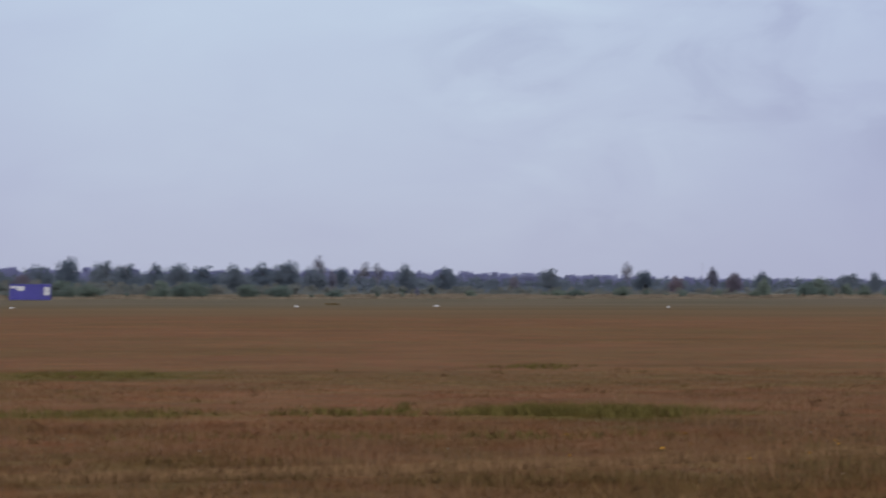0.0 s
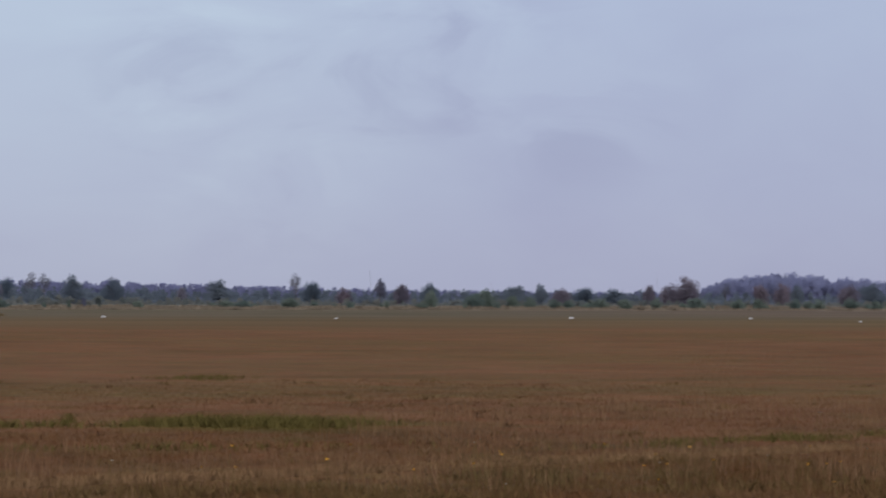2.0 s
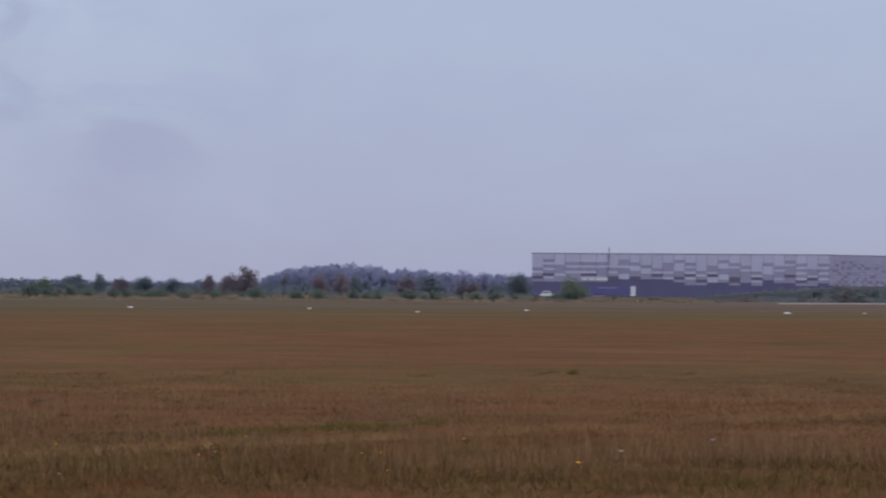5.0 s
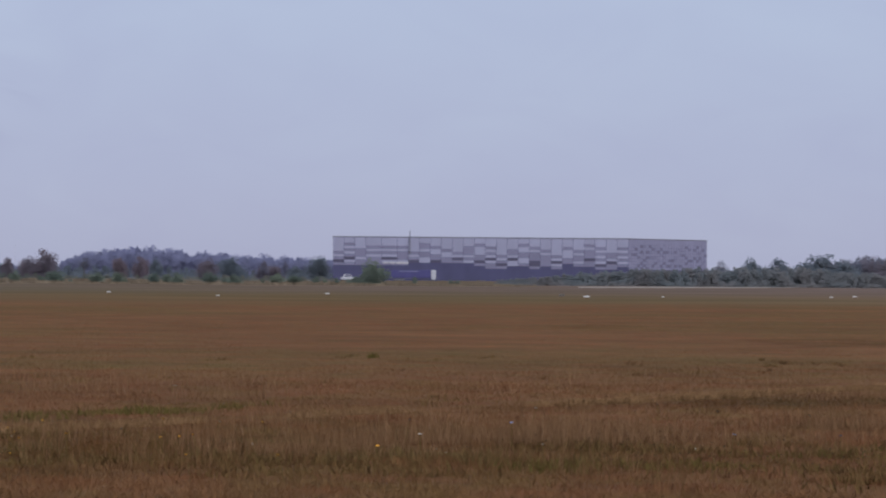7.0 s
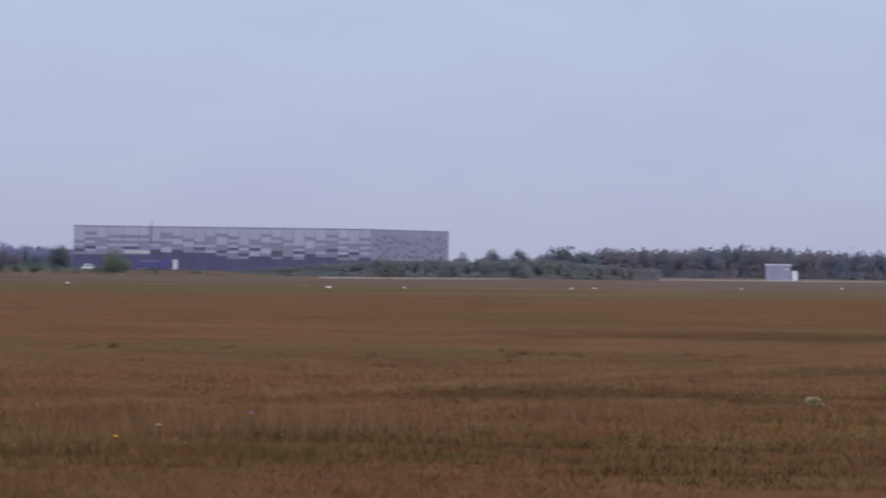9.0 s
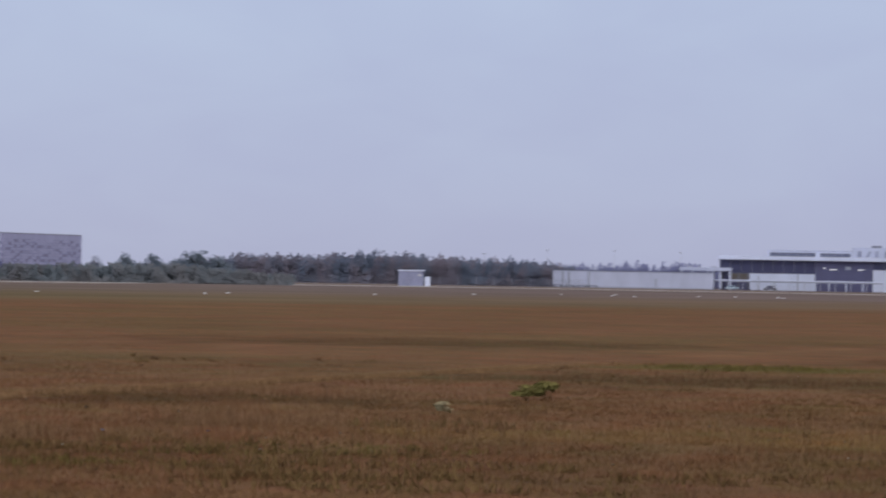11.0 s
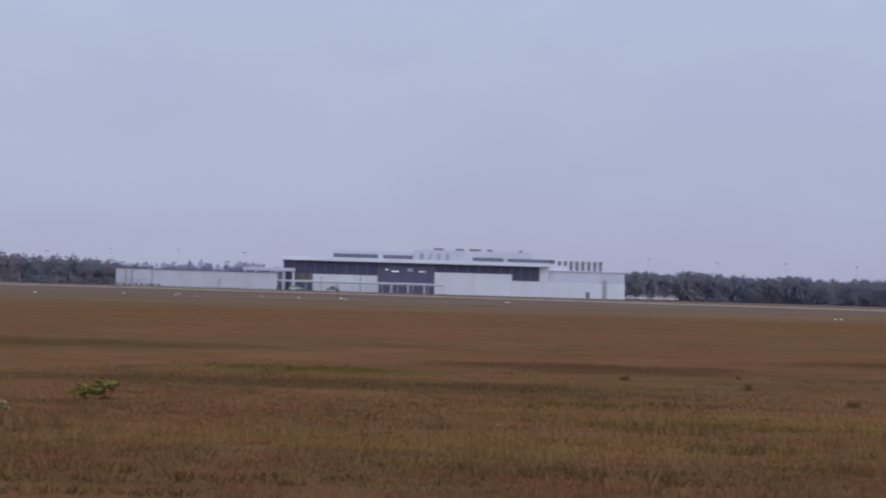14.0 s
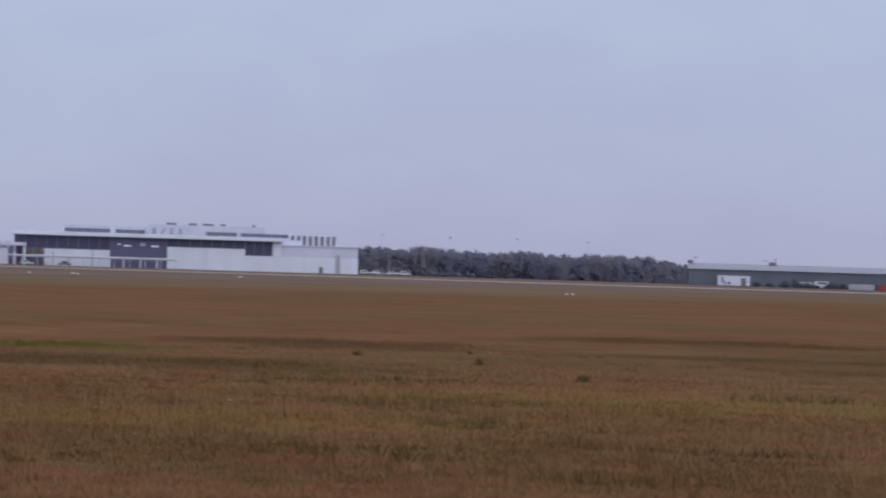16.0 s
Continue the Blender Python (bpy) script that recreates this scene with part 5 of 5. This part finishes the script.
def container():
    """The blue site container out on the field."""
    ob = thing("site_container", site(-7.565, 449), "blue steel site container with white placards on grass", "container")
    part("body", B(-2.9, 2.9, 0.06, 2.4, 0.12, 2.28), M_BLUE, ob, "blue corrugated steel body")
    me = finish("corrugation", B(-0.07, 0.07, -0.04, 0.03, 0, 1.86, bevel=0.015), M_BLUE)
    for k in range(20):
        piece("corrugation", me, ob, pose(-2.7 + k * 0.284, 0.05, 0.27))
    part("top_rail", B(-2.95, 2.95, 0, 0.14, 2.18, 2.34), M_BLUE, ob)
    part("bottom_rail", B(-2.95, 2.95, 0, 0.14, 0.1, 0.26), M_BLUE, ob)
    for x0 in (-2.97, 2.83):
        part("corner_post", B(x0, x0 + 0.14, -0.02, 0.14, 0.05, 2.36), M_BLUE, ob)
    part("skid", B(-2.8, 2.8, 0.2, 2.2, 0, 0.12), M_FRAME, ob)
    part("placard", B(-2.85, -1.95, -0.05, -0.025, 1.75, 2.05), M_LABEL, ob, "white placard")
    part("placard", B(-1.85, -0.85, -0.05, -0.025, 1.4, 2.02), M_LABEL, ob, "white placard")
    door = part("door", B(1.95, 2.78, -0.06, 0.0, 0.75, 1.9), M_LABEL, ob, "pale shuttered hatch")
    part("handle", B(2.05, 2.12, -0.1, -0.06, 1.2, 1.45), M_FRAME, door)


container()


def substation():
    ob = thing("substation", site(28.8, 690), "lilac-grey metal substation with a white roof", "substation")
    part("body", B(-2.75, 2.75, 0, 2.6, 0.1, 3.4), painted("lilac_grey_sheeting", (0.27, 0.275, 0.40), 0.5), ob)
    part("roof", B(-3.0, 3.0, -0.2, 2.8, 3.4, 3.65, bevel=0.03), M_WHITE, ob, "white overhanging roof")
    part("plinth", B(-2.85, 2.85, -0.05, 2.65, 0, 0.12), M_CONCRETE, ob)
    me = finish("rib", B(-0.03, 0.03, -0.05, 0, 0.15, 3.35), M_GREYPANEL)
    for k in range(9):
        piece("rib", me, ob, pose(-2.6 + k * 0.65, 0, 0))
    part("notice", B(1.55, 2.3, -0.08, -0.05, 2.35, 2.7), M_LABEL, ob)
    box_ob = thing("switch_cabinet", site(28.8, 690) @ pose(3.65, -0.4, 0), "white switch cabinet beside the substation", "cabinet")
    part("body", B(-0.62, 0.62, 0, 0.7, 0.1, 2.2, bevel=0.03), M_WHITE, box_ob)
    part("base", B(-0.66, 0.66, -0.03, 0.73, 0, 0.1), M_CONCRETE, box_ob)


substation()


def fence():
    ob = thing("perimeter_fence", site(29.0, 860), "grey wire perimeter fence on steel posts", "fence")
    me = finish("post", rod(bmesh.new(), (0, 0, 0), (0, 0, 2.3), 0.05, 0.05, 6), M_GREYPANEL)
    for k in range(19):
        piece("post", me, ob, pose(-45 + k * 5.0, 0, 0))
    bm = bmesh.new()
    for k in range(8):
        rod(bm, (-45, 0, 0.15 + k * 0.29), (45, 0, 0.15 + k * 0.29), 0.014, 0.014, 4)
    for k in range(121):
        rod(bm, (-45 + k * 0.75, 0.03, 0.1), (-45 + k * 0.75, 0.03, 2.25), 0.012, 0.012, 3)
    part("wire_mesh", bm, M_FRAME, ob)


fence()


def mast(bearing, far, top, heads, label="thin steel floodlight mast"):
    ob = thing("floodlight_mast", site(bearing, far), label, "mast", "masts on the horizon")
    part("pole", rod(bmesh.new(), (0, 0, 0), (0, 0, top), 0.07, 0.04, 8), M_STEEL, ob)
    if heads:
        part("crossarm", B(-heads * 0.7, heads * 0.7, -0.08, 0.08, top - 0.1, top + 0.08), M_STEEL, ob)
        for x in (-heads * 0.5, heads * 0.5):
            part("floodlight", B(x - 0.25, x + 0.25, -0.25, 0.05, top, top + 0.22, bevel=0.04), M_STEEL, ob)


for bearing, far, top, heads in ((4.77, 1300, 14.0, 0), (10.05, 1300, 13.6, 0), (7.0, 1200, 8.6, 0), (30.15, 1050, 10.6, 0.8), (46.98, 960, 8.3, 0.7), (48.26, 960, 8.0, 0.7), (48.44, 1000, 8.6, 0.7),
                                 (41.2, 1100, 14.2, 0.8), (42.46, 1100, 13.8, 0.8), (43.7, 1100, 14.0, 0.8), (45.0, 1100, 13.6, 0.8), (31.3, 1150, 13.2, 0.9), (32.54, 1150, 13.3, 0.9), (33.76, 1150, 13.0, 0.9)):
    mast(bearing, far, top, heads)


# ---- runway edge markers ----
def marker():
    ob = thing("runway_marker", Matrix(), "white painted concrete runway marker block in the grass", "marker", "runway markers")
    bm = bmesh.new()
    made = box(bm, -0.34, 0.34, -0.3, 0.3, 0, 0.13)
    for v in made.verts:
        if v.co.z > 0.1:
            v.co.x *= 0.8
            v.co.y *= 0.6
    bmesh.ops.bevel(bm, geom=bm.edges[:], offset=0.02, segments=2, affect="EDGES")
    part("block", bm, M_CONCRETE, ob)
    part("lamp", rod(bmesh.new(), (0, 0, 0.12), (0, 0, 0.2), 0.05, 0.04, 10), M_STEEL, ob)
    return ob


MARK = marker()
SPOTS = ((-36.2, 261, 1.0), (-13.2, 280, 1.1), (-0.6, 285, 1.1), (19.3, 266, 0.8), (40.7, 273, 1.2), (55.8, 268, 0.9), (56.8, 232, 0.7), (73.4, 260, 1.0), (98.3, 244, 0.7), (117.1, 251, 0.9),
         (123.2, 259, 0.9), (146.5, 274, 0.8), (170.6, 296, 1.0), (199.7, 325, 0.8), (219.1, 343, 0.9), (199.5, 313, 0.9), (194.2, 300, 0.7), (226.8, 335, 0.9), (227, 327, 0.9), (233.7, 327, 1.2))
MARK.matrix_basis = pose(89.0, 237.5, 0, 0, 0, -20) @ Matrix.Diagonal((0.8, 0.8, 0.8, 1))
keep_basis = MARK.matrix_basis.copy()
MARK.matrix_basis = Matrix()
for x, y, s in SPOTS + ((226.6, 316, 0.9), (269, 337, 1.1), (273.4, 342, 1.1), (184.8, 187.2, 0.7), (187.0, 188.7, 0.7)):
    copy_thing(MARK, pose(x, y, 0, 0, 0, -math.degrees(math.atan2(x, y))) @ Matrix.Diagonal((s * 0.62, s * 0.62, s * 0.62, 1)))
MARK.matrix_basis = keep_basis
cone = thing("yellow_marker", pose(90.6, 247.8, 0), "small yellow ground marker in the verge", "marker")
part("block", B(-0.2, 0.2, -0.15, 0.15, 0, 0.18, bevel=0.04), M_TIMBER, cone)


# ---- small plants in the near field ----
def flower(material, petals, label):
    ob = thing("wild_flower", Matrix(), label, "flower", "wild flowers")
    part("stem", rod(bmesh.new(), (0, 0, 0), (0.02, 0.01, 0.3), 0.004, 0.003, 5), M_GREEN, ob)
    bm = bmesh.new()
    for k in range(petals):
        a = math.tau * k / petals
        c, s = math.cos(a), math.sin(a)
        q = [bm.verts.new((0.02 + c * r - s * w, 0.01 + s * r + c * w, 0.3 + z)) for r, w, z in ((0.004, -0.004, 0), (0.022, -0.006, 0.010), (0.026, 0.0, 0.013), (0.022, 0.006, 0.010), (0.004, 0.004, 0))]
        bm.faces.new(q)
    part("petals", bm, material, ob)
    return ob


def put_flowers(material, label, spots, petals=11):
    first = flower(material, petals, label)
    for k, (x, y, s) in enumerate(spots):
        m = pose(x, y, 0, 12, 8 * (k % 3 - 1), 40 * k) @ Matrix.Diagonal((s * 0.66, s * 0.66, 0.75, 1))
        if k == 0:
            start = m
        else:
            copy_thing(first, m)
    first.matrix_basis = start


put_flowers(M_YELLOW, "yellow wild flower on a thin stem", ((1.9, 27.0, 1.2), (5.4, 29.0, 1.0), (4.7, 29.7, 1.0), (1.0, 25.8, 1.0), (5.2, 26.6, 0.9), (6.3, 26.3, 0.8), (3.1, 26.2, 0.8), (5.9, 25.9, 0.9), (7.3, 24.4, 1.1), (2.5, 25.4, 0.7)))
put_flowers(M_BLUEFLOWER, "pale blue chicory flower on a thin stem", ((9.7, 27.9, 1.2), (10.9, 25.5, 1.2), (8.9, 28.7, 0.9), (12.6, 29.9, 0.9), (11.8, 25.1, 0.9)), 14)
put_flowers(M_CREAM, "cream seed head on a thin stem", ((8.2, 26.0, 1.2), (11.0, 31.0, 1.0), (13.2, 28.9, 0.9), (20.2, 28.1, 1.1), (24.6, 31.2, 1.0), (26.9, 27.2, 1.1), (27.8, 38.3, 1.2), (37.0, 39.3, 1.6), (20.0, 25.2, 1.0), (22.9, 24.6, 1.0), (30.4, 32.8, 1.2), (7.0, 28.6, 0.9), (5.8, 27.4, 0.8)), 9)


rng_f = random.Random(6)
put_flowers(M_CREAM, "tiny cream seed head in the grass", [(far * math.sin(a), far * math.cos(a), rng_f.uniform(0.4, 0.75)) for a, far in ((radians(rng_f.uniform(-8, 50)), rng_f.uniform(23.5, 40)) for k in range(46))], 7)
put_flowers(M_YELLOW, "tiny yellow wild flower in the grass", [(far * math.sin(a), far * math.cos(a), rng_f.uniform(0.4, 0.8)) for a, far in ((radians(rng_f.uniform(0, 16)), rng_f.uniform(23.5, 30)) for k in range(16))], 9)


def leafy_plant(name, label, x, y, tall, wide, material, count, size, seed, stem_low=0.0):
    rng = np.random.default_rng(seed)
    ob = thing(name, pose(x, y, 0), label, "plant")
    bm = bmesh.new()
    for k in range(6):
        a = math.tau * k / 6
        rod(bm, (0, 0, -0.02), (math.cos(a) * wide * 0.35, math.sin(a) * wide * 0.35, tall * 0.8), 0.007, 0.003, 4)
    part("stems", bm, M_WEED, ob)
    shape = crown(rng, wide, max(0.02, stem_low), tall, count, 9, size, 0.0, True)
    if name == "dock_plant":
        # narrow upright leaves from the root
        shape = blades(rng, np.zeros(14), np.zeros(14), 4, rng.uniform(0.6, 1.0, 14) * tall, 0.022, wide * 0.25, 0.5)
    leaves = new("leaves", flat_mesh("leaves", shape, material))
    leaves.parent = ob


leafy_plant("thistle_plant", "pale grey-green thistle on a thin stem", 16.68, 29.55, 0.29, 0.22, M_PALE, 190, 0.015, 1, 0.14)
leafy_plant("nettle_plant", "low fresh green leafy plant in dry grass", 21.95, 36.1, 0.25, 0.56, M_FRESH, 800, 0.017, 2)
leafy_plant("nettle_plant", "low fresh green leafy plant in dry grass", 21.55, 35.95, 0.21, 0.46, M_FRESH, 600, 0.017, 3)
leafy_plant("dock_plant", "dark dead dock plant standing in grass", 17.4, 58.3, 0.14, 0.22, M_GREEN, 110, 0.022, 4)
leafy_plant("dock_plant", "dark dead dock plant standing in grass", 37.0, 39.6, 0.18, 0.18, M_WEED, 90, 0.016, 5)
leafy_plant("dock_plant", "dark leafy weed standing in grass", -0.5, 40.9, 0.15, 0.18, M_GREEN, 90, 0.014, 6)
leafy_plant("dock_plant", "dark leafy weed standing in grass", 33.5, 33.5, 0.14, 0.22, M_OLIVE, 120, 0.018, 7)
leafy_plant("dock_plant", "dark leafy weed standing in grass", 38.0, 44.0, 0.14, 0.22, M_OLIVE, 120, 0.018, 8)


grass_patch("weed_growth", "dark tussock out on the verge", -11.0, 311, 0.9, 0.8, 0, 90, 0.28, M_WEED, 140, 6, 0.08, 0.6)


def seed_heads():
    """Dark dead seed heads scattered over the nearest grass."""
    rng = np.random.default_rng(33)
    x, y = wedge_places(rng, 22.5, 36, 9000)
    keep = lattice(x, y, 1.9, 9) > 0.68 + 0.02 * (np.hypot(x, y) - 24)
    x, y = x[keep], y[keep]
    k = len(x)
    z = rng.uniform(0.14, 0.32, k)
    heads = leaf_faces(rng, np.repeat(np.stack((x, y, z), 1), 3, 0), 0.0062, (-0.4, -0.9, 0.8), 0.5)
    ob = new("seed_heads", flat_mesh("seed_heads", heads, M_SEED))
    tagged(ob, "dark dead seed heads above the dry grass", "seed heads", kind="stuff")
    stalks = blades(rng, x, y, 1, z * 1.1, 0.006, 0.0, 0.25)
    ob = new("seed_stalks", flat_mesh("seed_stalks", stalks, M_WEED))
    tagged(ob, "thin dark stalks of dead weeds", "stalks", kind="stuff")


seed_heads()
